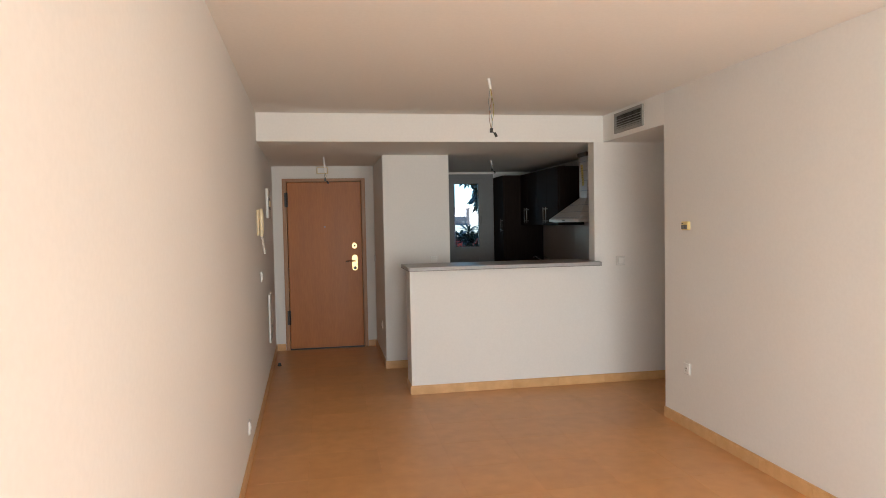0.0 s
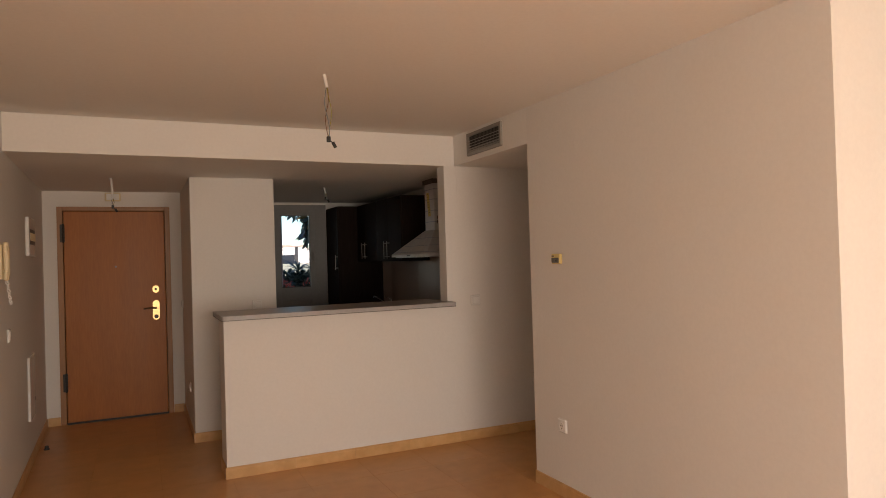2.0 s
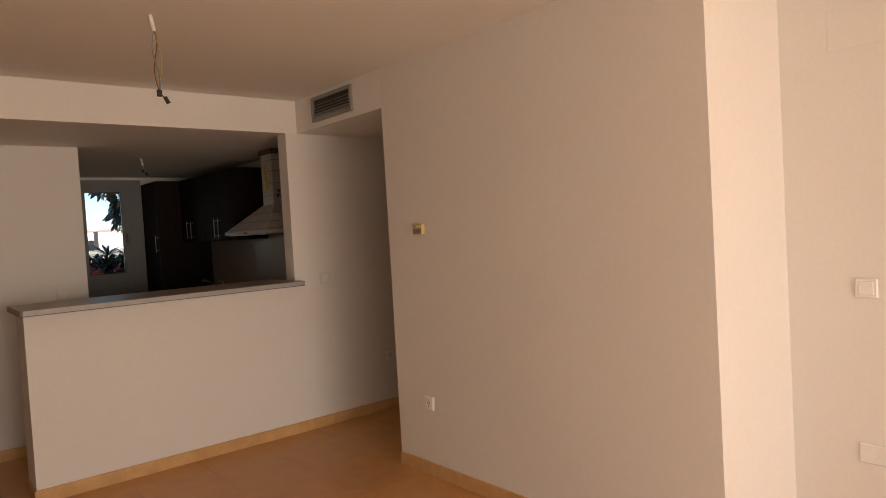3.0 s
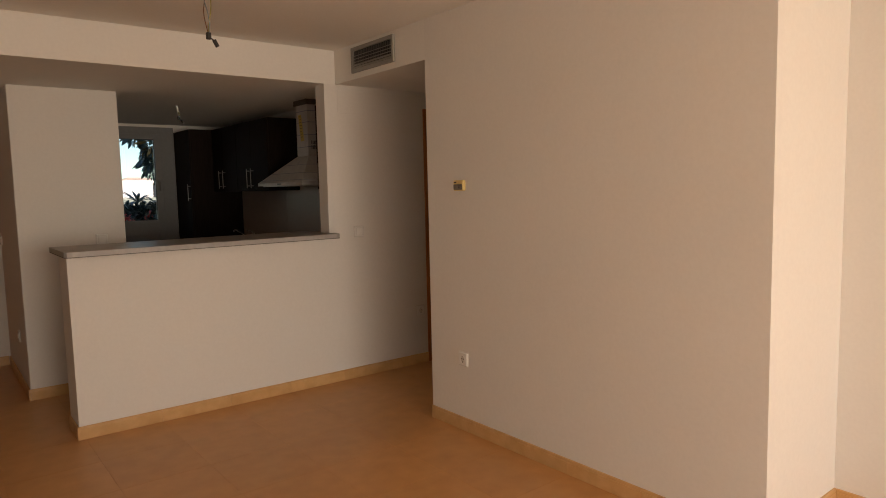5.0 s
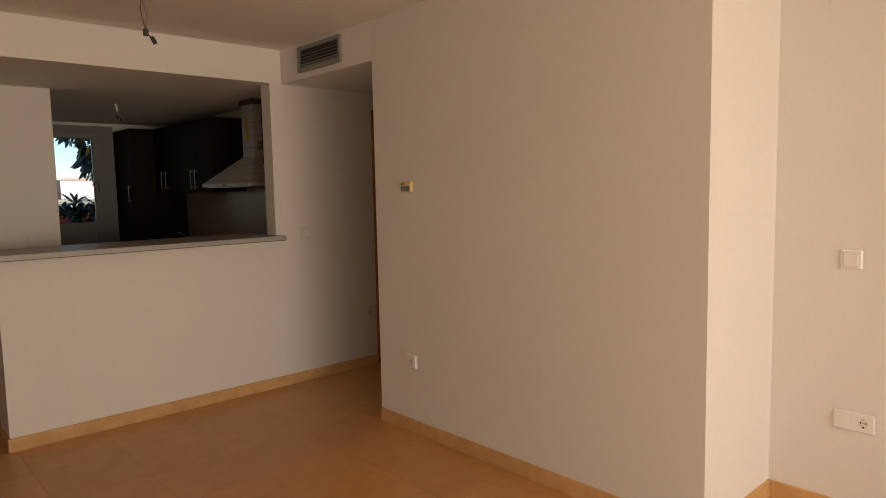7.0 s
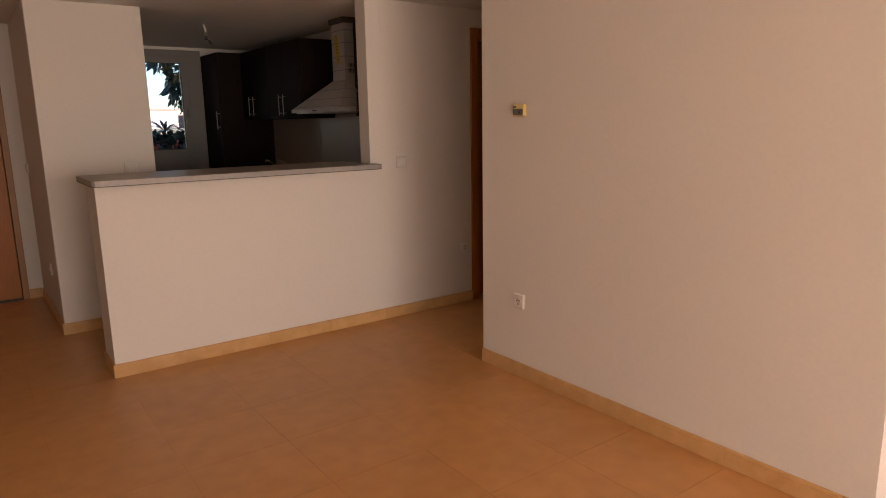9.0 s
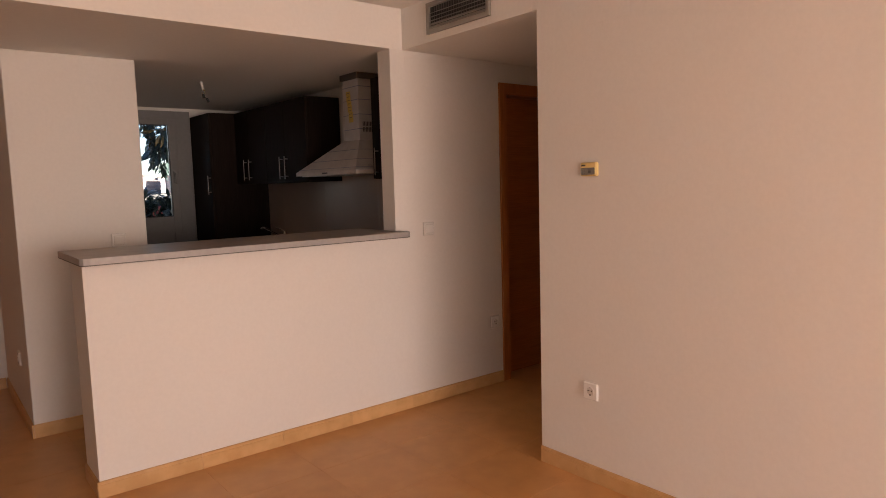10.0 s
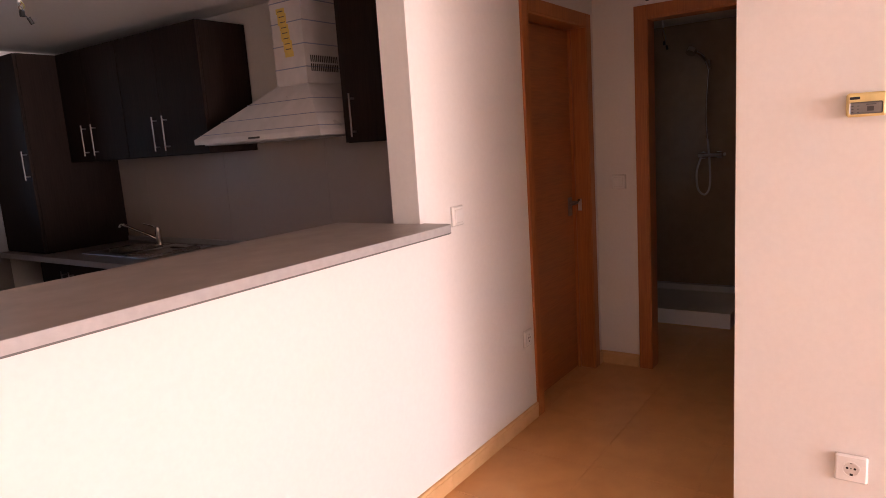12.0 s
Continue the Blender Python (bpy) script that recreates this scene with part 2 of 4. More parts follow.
structure("wall_kitchen_north", boxes((1.49, 1.86, 9.53, 9.72, -0.03, LOW), (2.588, 3.32, 9.53, 9.72, -0.03, LOW), (1.86, 2.588, 9.53, 9.72, 2.205, LOW)), PAINT,
          "white painted kitchen wall around the glazed door", "wall")
structure("wall_kitchen_east", boxes((3.17, 3.27, 6.17, 9.53, -0.03, LOW)), PAINT, "white painted kitchen wall behind the cabinets", "wall")
structure("wall_bar", boxes((0.915, 2.645, 6.04, 6.32, -0.03, 1.104)), PAINT, "white painted half-height wall under the bar top", "wall")
structure("wall_hall_north", boxes((2.645, 3.605, 6.04, 6.17, -0.03, LOW), (4.33, 4.45, 6.04, 6.17, -0.03, LOW), (3.605, 4.33, 6.04, 6.17, 2.05, LOW)), PAINT,
          "white painted wall with an interior door", "wall")
structure("wall_hall_east", boxes((4.45, 4.55, 5.73, 6.17, -0.03, LOW), (4.45, 4.55, 4.84, 5.00, -0.03, LOW), (4.45, 4.55, 5.00, 5.73, 2.05, LOW)), PAINT,
          "white painted hall end wall with the bathroom doorway", "wall")
structure("wall_hall_south", boxes((2.845, 4.45, 4.84, 4.935, -0.03, LOW)), PAINT, "white painted hall wall", "wall")
structure("wall_right", prism(bmesh.new(), [(2.74, 2.825), (3.385, 2.825), (3.385, 2.93), (2.85, 2.93), (2.85, 4.835), (2.845, 4.835), (2.845, 4.935), (2.74, 4.935)], -0.03, 2.62), PAINT,
          "plain white painted wall with a projecting corner", "wall")
structure("wall_alcove", boxes((3.385, 3.50, END, 2.92, -0.03, 2.62)), PAINT, "white painted alcove side wall", "wall")
structure("wall_south", boxes((-0.6, 0.0, END, END + 0.15, -0.03, 2.62), (3.0, 3.50, END, END + 0.15, -0.03, 2.62), (0.0, 3.0, END, END + 0.15, 2.30, 2.62)), PAINT,
          "white painted wall around the wide terrace opening", "wall")
structure("wall_room_behind", boxes((3.30, 4.5, 6.30, 6.38, -0.03, LOW)), PAINT, "plain wall behind the interior door", "wall")

structure("ceiling", boxes((-0.6, 3.50, END, 6.03, HIGH, 2.62)), CEILING_PAINT, "flat white painted living room ceiling", "ceiling")
structure("ceiling_low", prism(bmesh.new(), [(-0.6, 6.04), (2.74, 6.04), (2.74, 4.935), (6.5, 4.935), (6.5, 9.72), (-0.6, 9.72)], LOW, 2.615), CEILING_PAINT,
          "lowered white ceiling with a plain fascia", "ceiling")

# bathroom shell
structure("wall_bath_east", boxes((6.30, 6.40, 3.6, 6.75, -0.03, 2.40)), BATH_TILE, "tiled shower wall", "wall")
structure("wall_bath_north", boxes((4.55, 6.30, 6.45, 6.55, -0.03, LOW)), BATH_TILE, "tiled bathroom side wall", "wall")
structure("wall_bath_south", boxes((4.55, 6.30, 4.0, 4.1, -0.03, 2.40)), BATH_TILE, "tiled bathroom side wall", "wall")
structure("wall_bath_west", boxes((4.45, 4.55, 4.0, 4.835, -0.03, 2.40)), BATH_TILE, "tiled bathroom wall beside the doorway", "wall")
structure("ceiling_bath", boxes((4.45, 6.30, 4.0, 4.93, LOW, 2.40)), CEILING_PAINT, "flat white bathroom ceiling", "ceiling")


# ---- front door ----
door = thing("door_1", (0.186, 8.47, 0), "closed tan wooden entrance door with brass locks", "door", kind="structure")
part("door_frame", boxes((-0.312, -0.262, 8.455, 8.56, 0, 2.086), (0.636, 0.684, 8.455, 8.56, 0, 2.086), (-0.262, 0.636, 8.455, 8.56, 2.046, 2.086), bevel=0.003), FRONT_FRAME, door, "darker wooden door frame")
leaf = part("door_leaf", boxes((-0.256, 0.631, 8.452, 8.50, 0.018, 2.041), bevel=0.004), FRONT_DOOR, door)
for z in (0.40, 1.83):
    bm = boxes((-0.286, -0.246, 8.444, 8.4515, z - 0.085, z + 0.085), bevel=0.002)
    rod(bm, (-0.259, 8.442, z - 0.09), (-0.259, 8.442, z + 0.09), 0.008)
    part("hinge", bm, BLACK_METAL, door, "black steel hinge")
bm = rod(bmesh.new(), (0.186, 8.452, 1.496), (0.186, 8.446, 1.496), 0.010, 20)
peep = part("peephole", bm, ALUMINIUM, leaf, "small steel peephole")
plate = bmesh.new()
prism(plate, [(0.54 + 0.031 * math.cos(a), 1.259 + 0.036 * math.sin(a)) for a in (2 * math.pi * k / 28 for k in range(28))], 0, 0.009)
bmesh.ops.transform(plate, matrix=Matrix(((1, 0, 0, 0), (0, 0, -1, 8.452), (0, 1, 0, 0), (0, 0, 0, 1))), verts=plate.verts)
upper = part("upper_lock", plate, BRASS, leaf, "round brass upper lock")
plate = bmesh.new()
outline = [(0.032 * math.cos(a), 0.065 + 0.032 * math.sin(a)) for a in (math.pi * k / 14 for k in range(15))]
outline += [(0.032 * math.cos(a), -0.065 + 0.032 * math.sin(a)) for a in (math.pi + math.pi * k / 14 for k in range(15))]
prism(plate, [(0.54 + x, 1.05 + z) for x, z in outline], 0, 0.009)
bmesh.ops.transform(plate, matrix=Matrix(((1, 0, 0, 0), (0, 0, -1, 8.452), (0, 1, 0, 0), (0, 0, 0, 1))), verts=plate.verts)
lower = part("lock_plate", plate, BRASS, leaf, "oval brass lock plate")
bm = rod(bmesh.new(), (0.54, 8.443, 1.072), (0.54, 8.395, 1.072), 0.009)
tube(bm, [(0.54, 8.398, 1.072), (0.52, 8.393, 1.073), (0.47, 8.393, 1.074), (0.425, 8.396, 1.068)], 0.008, 10)
part("door_handle", bm, BRONZE, leaf, "dark bronze lever handle")
part("cylinder", rod(bmesh.new(), (0.54, 8.4435, 0.985), (0.54, 8.43, 0.985), 0.02, 20), BLACK_PLASTIC, leaf, "black lock cylinder")
part("cylinder", rod(bmesh.new(), (0.54, 8.4435, 1.259), (0.54, 8.436, 1.259), 0.012, 20), BLACK_METAL, leaf)
part("threshold", boxes((-0.26, 0.634, 8.449, 8.52, 0.0005, 0.0165)), BLACK_METAL, door)

# ---- interior doors ----
hall_door = thing("door_2", (3.98, 6.09, 0), "closed orange-brown beech veneer interior door", "door", kind="structure")


def door_trim(parent, outer0, outer1, top, inner0, inner1, face, depth, axis):
    """Architrave and lining of a doorway; axis x: along x in a wall whose face looks to -y; axis y: along y in a wall that looks to -x."""
    def put(name, a0, a1, d0, d1, z0, z1):
        row = (a0, a1, d0, d1, z0, z1) if axis == "x" else (d0, d1, a0, a1, z0, z1)
        part(name, boxes(row, bevel=0.0025), BEECH, parent)
    head = top - 0.066
    put("architrave", outer0, inner0 - 0.006, face - 0.013, face + 0.004, 0, top)
    put("architrave", inner1 + 0.006, outer1, face - 0.013, face + 0.004, 0, top)
    put("architrave", inner0 - 0.006, inner1 + 0.006, face - 0.0125, face + 0.004, head, top)
    put("lining", inner0 - 0.03, inner0, face - 0.009, face + depth, 0, head + 0.02)
    put("lining", inner1, inner1 + 0.03, face - 0.009, face + depth, 0, head + 0.02)
    put("lining", inner0, inner1, face - 0.009, face + depth, head - 0.012, head + 0.02)


door_trim(hall_door, 3.540, 4.392, 2.10, 3.612, 4.318, 6.04, 0.14, "x")
leaf = part("door_leaf", boxes((3.615, 4.315, 6.138, 6.175, 0.008, 2.018), bevel=0.002), VENEER, hall_door)
part("door_stop", boxes((4.306, 4.317, 6.118, 6.1375, 0, 2.02), (3.613, 3.624, 6.118, 6.1375, 0, 2.02)), BEECH, hall_door)
bm = boxes((4.235, 4.285, 6.132, 6.1375, 0.955, 1.065), bevel=0.002)
handle = part("door_handle", bm, HANDLE_STEEL, leaf, "steel lever handle on a square plate")
bm = rod(bmesh.new(), (4.262, 6.133, 1.035), (4.262, 6.085, 1.035), 0.009)
tube(bm, [(4.262, 6.09, 1.035), (4.24, 6.083, 1.035), (4.19, 6.083, 1.034), (4.15, 6.086, 1.032)], 0.008, 10)
part("lever", bm, HANDLE_STEEL, handle)
part("lock_strike", boxes((4.3165, 4.3195, 6.085, 6.108, 0.98, 1.05)), STEEL, hall_door, "steel strike plate")

bath_door = thing("door_3", (4.5, 5.36, 0), "orange-brown wooden bathroom door frame standing open", "door", kind="structure")
door_trim(bath_door, 4.945, 5.793, 2.11, 5.012, 5.716, 4.45, 0.11, "y")

# ---- kitchen glazed door ----
glazed = thing("window_1", (2.18, 9.53, 0), "grey lacquered glazed kitchen door with a solid lower panel", "window", kind="structure")
part("window_frame", boxes((1.862, 1.917, 9.514, 9.60, 0, 2.204), (2.4425, 2.587, 9.514, 9.60, 0, 2.204), (1.917, 2.4425, 9.514, 9.60, 2.1265, 2.204), bevel=0.002), LACQUER, glazed)
part("sash", boxes((1.918, 2.003, 9.512, 9.58, 0.02, 2.126), (2.372, 2.442, 9.512, 9.58, 0.02, 2.126), (2.003, 2.372, 9.512, 9.58, 2.07, 2.126),
                   (2.003, 2.372, 9.512, 9.58, 1.0, 1.165), (2.003, 2.372, 9.512, 9.58, 0.02, 0.14), bevel=0.002), LACQUER, glazed)
part("lower_panel", boxes((2.0, 2.375, 9.53, 9.56, 0.13, 1.01)), LACQUER, glazed)
pane = part("pane", boxes((1.998, 2.377, 9.543, 9.549, 1.16, 2.075)), GLASS, glazed, "clear glass pane", smooth=False)
pane.visible_shadow = False
part("gasket", boxes((2.003, 2.009, 9.530, 9.542, 1.165, 2.07), (2.366, 2.372, 9.530, 9.542, 1.165, 2.07), (2.009, 2.366, 9.530, 9.542, 2.064, 2.07), (2.009, 2.366, 9.530, 9.542, 1.165, 1.171)), BLACK_PLASTIC, glazed)
bm = boxes((2.392, 2.416, 9.500, 9.512, 1.50, 1.62), bevel=0.003)
rod(bm, (2.404, 9.50, 1.59), (2.404, 9.465, 1.59), 0.008)
box(bm, 2.395, 2.413, 9.452, 9.468, 1.49, 1.60, bevel=0.004)
part("door_handle", bm, LACQUER, glazed, "grey lever handle")

# ---- bar top ----
bar = thing("bar_top", (1.76, 6.17, 1.104), "long grey mottled laminate breakfast bar top on the half wall", "worktop")
bm = bmesh.new()
FRONT = 5.895
corner = [(2.640, 6.034), (2.662, 6.034), (2.662, FRONT + 0.03), (2.654, FRONT + 0.012), (2.630, FRONT + 0.002), (0.925, FRONT + 0.002), (0.900, FRONT + 0.008), (0.889, FRONT + 0.025), (0.889, 6.46), (2.640, 6.46)]
prism(bm, corner, 1.1055, 1.1395)
part("top", bm, WORKTOP, bar, smooth=False)
bm = bmesh.new()
edge = [(2.664, 6.034), (2.664, FRONT + 0.029), (2.6555, FRONT + 0.0105), (2.6305, FRONT), (0.925, FRONT), (0.899, FRONT + 0.006), (0.887, FRONT + 0.025), (0.887, 6.46),
        (0.8889, 6.46), (0.8889, FRONT + 0.025), (0.900, FRONT + 0.0079), (0.925, FRONT + 0.0019), (2.630, FRONT + 0.0019), (2.654, FRONT + 0.0119), (2.6621, FRONT + 0.03), (2.6621, 6.034)]
prism(bm, edge, 1.1105, 1.139)
part("edging", bm, EDGING, bar, "smooth pale grey edge band", smooth=False)
# dark strip stands in for the shadow line under the overhang
part("edge_shade", prism(bmesh.new(), edge, 1.1056, 1.1104), SHADED_GREY, bar, "dark strip painted as the shade line under the edge", smooth=False)

# ---- kitchen ----
counter = thing("kitchen_worktop", (2.85, 7.8, 0.865), "dark grey mottled laminate kitchen worktop along the wall", "worktop")
SX0, SX1, SY0, SY1 = 2.70, 3.09, 8.02, 8.70
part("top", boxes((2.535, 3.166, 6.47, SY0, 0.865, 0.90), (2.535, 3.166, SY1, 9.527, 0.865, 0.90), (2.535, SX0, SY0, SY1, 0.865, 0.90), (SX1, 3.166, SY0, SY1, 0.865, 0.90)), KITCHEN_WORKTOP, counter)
part("edging", boxes((2.532, 2.5345, 6.47, 9.527, 0.866, 0.8995)), EDGING, counter)
part("upstand", boxes((3.148, 3.1655, 6.175, 8.997, 0.9005, 0.935), bevel=0.003), EDGING, counter, "grey upstand strip")

splash = thing("wall_backsplash", (3.168, 7.6, 1.2), "glossy grey tiled backsplash behind the worktop", "backsplash", kind="structure")
for k in range(4):
    y0, y1 = 6.172 + k * 0.84, min(6.172 + (k + 1) * 0.84 - 0.0012, 9.526)
    part("tile", boxes((3.160, 3.1695, y0, y1, 0.902, 1.62), bevel=0.0012), KITCHEN_TILE, splash)


def bar_handle(parent, x, y, z0, z1):
    bm = rod(bmesh.new(), (x - 0.03, y, z0), (x - 0.03, y, z1), 0.0038, 12)
    rod(bm, (x - 0.03, y, z0 + 0.022), (x, y, z0 + 0.022), 0.004, 8)
    rod(bm, (x - 0.03, y, z1 - 0.022), (x, y, z1 - 0.022), 0.004, 8)
    part("handle", bm, HANDLE_STEEL, parent, "slim steel bar handle")


def cabinet(name, label, x0, x1, y0, y1, z0, z1, doors, group):
    """A cabinet that opens towards -x; doors: (y0, y1, handle y, handle z0, handle z1)."""
    unit = thing(name, ((x0 + x1) / 2, (y0 + y1) / 2, z0), label, "kitchen cabinet", group)
    part("body", boxes((x0 + 0.02, x1, y0, y1, z0, z1), bevel=0.001), WENGE, unit)
    for a, b, hy, h0, h1 in doors:
        d = part("door", boxes((x0, x0 + 0.0185, a + 0.0015, b - 0.0015, z0 + 0.002, z1 - 0.002), bevel=0.0015), WENGE, unit)
        bar_handle(d, x0, hy, h0, h1)
    return unit


UPPER = "kitchen wall cabinets"
cabinet("wall_cabinet", "dark wenge double-door wall cabinet with steel handles", 2.84, 3.158, 8.305, 8.997, 1.465, 2.148, [(8.305, 8.69, 8.637, 1.50, 1.69), (8.69, 8.997, 8.752, 1.50, 1.69)], UPPER)
cabinet("wall_cabinet", "dark wenge double-door wall cabinet beside the cooker hood", 2.84, 3.158, 7.535, 8.302, 1.465, 2.148, [(7.535, 7.93, 7.883, 1.495, 1.685), (7.93, 8.302, 7.981, 1.495, 1.685)], UPPER)
cabinet("wall_cabinet", "narrow dark wenge wall cabinet with one steel handle", 2.84, 3.158, 6.175, 6.565, 1.465, 2.148, [(6.175, 6.565, 6.497, 1.49, 1.675)], UPPER)
tall = cabinet("tall_cabinet", "tall dark wenge cabinet standing on the worktop", 2.59, 3.158, 9.0, 9.526, 0.9015, 2.148, [(9.0, 9.526, 9.022, 1.375, 1.555)], "")
base = cabinet("base_cabinet", "dark wenge double-door base cabinet under the sink", 2.56, 3.14, 8.28, 9.02, 0.10, 0.8645, [(8.28, 8.65, 8.61, 0.66, 0.82), (8.65, 9.02, 8.70, 0.66, 0.82)], "kitchen base cabinets")
part("plinth", boxes((2.61, 3.1, 8.28, 9.02, 0.001, 0.0995)), CARCASS, base)
base = cabinet("base_cabinet", "dark wenge base cabinet under the worktop", 2.56, 3.14, 6.50, 7.40, 0.10, 0.8645, [(6.50, 6.95, 6.90, 0.66, 0.82), (6.95, 7.40, 7.00, 0.66, 0.82)], "kitchen base cabinets")
part("plinth", boxes((2.61, 3.1, 6.50, 7.40, 0.001, 0.0995)), CARCASS, base)

# sink and tap
sink = thing("sink", (2.9, 8.36, 0.9), "stainless steel inset sink with bowl and drainer", "sink")
bm = bmesh.new()
for a, b, c, d in ((SX0 - 0.02, SX1 + 0.02, SY1 - 0.03, SY1 + 0.02), (SX0 - 0.02, SX1 + 0.02, SY0 - 0.02, SY0 + 0.03), (SX0 - 0.02, SX0 + 0.03, SY0 + 0.03, SY1 - 0.03), (SX1 - 0.05, SX1 + 0.02, SY0 + 0.03, SY1 - 0.03), (SX0 + 0.03, SX1 - 0.05, 8.30, 8.34)):
    box(bm, a, b, c, d, 0.9005, 0.905)
part("rim", bm, STEEL, sink)
bm = boxes((SX0 + 0.025, SX0 + 0.03, 8.34, 8.67, 0.74, 0.9), (SX1 - 0.05, SX1 - 0.045, 8.34, 8.67, 0.74, 0.9), (SX0 + 0.03, SX1 - 0.05, 8.335, 8.34, 0.74, 0.9), (SX0 + 0.03, SX1 - 0.05, 8.67, 8.675, 0.74, 0.9), (SX0 + 0.025, SX1 - 0.045, 8.335, 8.675, 0.735, 0.74))
part("bowl", bm, STEEL, sink)
bm = boxes((SX0 + 0.025, SX1 - 0.045, 8.045, 8.305, 0.885, 0.89))
for k in range(7):
    rod(bm, (SX0 + 0.05, 8.07 + k * 0.036, 0.891), (SX1 - 0.07, 8.07 + k * 0.036, 0.891), 0.004, 8)
part("drainer", bm, STEEL, sink)
tap = thing("faucet", (3.075, 8.50, 0.905), "chrome single-lever kitchen tap with a long spout", "faucet")
part("body", rod(rod(bmesh.new(), (3.075, 8.50, 0.9055), (3.075, 8.50, 0.915), 0.028, 20), (3.075, 8.50, 0.912), (3.075, 8.50, 0.99), 0.021, 20, 0.019), CHROME, tap)
part("spout", tube(bmesh.new(), [(3.07, 8.505, 0.935), (3.03, 8.54, 0.972), (2.98, 8.585, 1.008), (2.935, 8.625, 1.043), (2.915, 8.645, 1.052), (2.905, 8.652, 1.035)], 0.0095, 10), CHROME, tap)
part("lever", tube(rod(bmesh.new(), (3.075, 8.50, 0.988), (3.075, 8.50, 1.015), 0.02, 16, 0.014), [(3.07, 8.505, 1.01), (3.05, 8.53, 1.03), (3.02, 8.565, 1.045)], 0.006, 8), CHROME, tap)

# cooker hood
hood = thing("cooker_hood", (2.94, 7.03, 1.49), "white film-wrapped pyramid cooker hood with yellow sticker", "cooker hood")
HX0, HX1, HY0, HY1, CX0, CY0, CY1 = 2.712, 3.158, 6.588, 7.476, 2.90, 6.825, 7.04
bm = bmesh.new()
rings = []
for z, x0, y0, y1 in ((1.507, HX0, HY0, HY1), (1.532, HX0, HY0, HY1), (1.755, CX0, CY0, CY1)):
    rings.append([bm.verts.new(p) for p in ((x0, y0, z), (HX1, y0, z), (HX1, y1, z), (x0, y1, z))])
for a, b in zip(rings, rings[1:]):
    for k in range(4):
        bm.faces.new((a[k], a[(k + 1) % 4], b[(k + 1) % 4], b[k]))
bm.faces.new(rings[0])
bm.faces.new(rings[-1])
part("canopy", bm, FILM, hood, smooth=False)
part("chimney", boxes((CX0 + 0.003, HX1, CY0 + 0.003, CY1 - 0.003, 1.756, 2.191), bevel=0.002), FILM, hood, smooth=False)
part("filter", boxes((HX0 + 0.03, HX1 - 0.03, HY0 + 0.04, HY1 - 0.04, 1.5005, 1.5065)), STEEL, hood)


def film_line(x0, y0, y1, z, width=0.005):
    bm = boxes((x0 - 0.0012, x0 - 0.0002, y0 - 0.001, y1 + 0.001, z, z + width), (x0 - 0.001, HX1 - 0.01, y0 - 0.0012, y0 - 0.0002, z, z + width), (x0 - 0.001, HX1 - 0.01, y1 + 0.0002, y1 + 0.0012, z, z + width))
    part("film_stripe", bm, FILM_LINE, hood, "printed blue film line", smooth=False)


for z in (1.83, 1.935, 2.04, 2.135):
    film_line(CX0 + 0.003, CY0 + 0.003, CY1 - 0.003, z, 0.005)
for f in (0.08, 0.34, 0.66):
    film_line(HX0 + (CX0 - HX0) * f - 0.001, HY0 + (CY0 - HY0) * f - 0.001, HY1 + (CY1 - HY1) * f + 0.001, 1.532 + 0.223 * f, 0.003)
bm = bmesh.new()
for k in range(9):
    shift = 0.003 * math.sin(2.3 * k) + 0.0045 * k
    box(bm, CX0 + 0.0005, CX0 + 0.0018, 6.935 - shift, 6.992 - shift, 2.085 - 0.025 * k, 2.11 - 0.025 * k)
part("sticker", bm, STICKER, hood, "yellow paper sticker with torn edges", smooth=False)
bm = bmesh.new()
for k in range(8):
    box(bm, CX0 - 0.0004, CX0 + 0.0004, 6.945 - 0.0045 * k, 6.98 - 0.0045 * k, 2.094 - 0.025 * k, 2.098 - 0.025 * k)
tagged(part("sticker_print", bm, BOARD, hood, "faint brown print bars", smooth=False), kind="stuff")
# dark bars on the face stand for the unlit insides of the slots
bm = bmesh.new()
for k in range(15):
    box(bm, CX0 + 0.035 + k * 0.0125, CX0 + 0.0405 + k * 0.0125, CY0 + 0.0012, CY0 + 0.0028, 1.812, 1.846)
    box(bm, CX0 + 0.035 + k * 0.0125, CX0 + 0.0405 + k * 0.0125, CY0 + 0.0012, CY0 + 0.0028, 1.854, 1.885)
part("vent_slots", bm, SHADE_DARK, hood, "dark bars painted as the shade inside the vent slots")
part("control_strip", boxes((HX0 - 0.0015, HX0 - 0.0003, 6.98, 7.06, 1.515, 1.524)), BLACK_PLASTIC, hood)
cap = thing("ceiling_box", (3.02, 6.93, 2.192), "brown board box around the hood duct", "duct cover")
part("casing", boxes((CX0 - 0.012, 3.165, CY0 - 0.012, CY1 + 0.012, 2.192, 2.2345), bevel=0.002), BOARD, cap)


# ---- small fittings on the walls; local frame: x along the wall, y out of it is -y ----
def plate_base(name, label, category, at, turn, w, h, group=""):
    ob = thing(name, at, label, category, group, turn=turn)
    part("plate", boxes((-w / 2, w / 2, -0.013, -0.0005, -h / 2, h / 2), bevel=0.005), WHITE_PLASTIC, ob, local=True)
    # a solid grey rim imitates the shadow between plate and wall
    part("shadow_gap", boxes((-w / 2 - 0.0012, w / 2 + 0.0012, -0.003, -0.0003, -h / 2 - 0.0012, h / 2 + 0.0012)), GAP_SHADE, ob, "thin grey rim painted as the shade behind the plate", local=True)
    return ob


def disc(bm, x, z, r, y0, y1, sides=28):
    return rod(bm, (x, y0, z), (x, y1, z), r, sides)


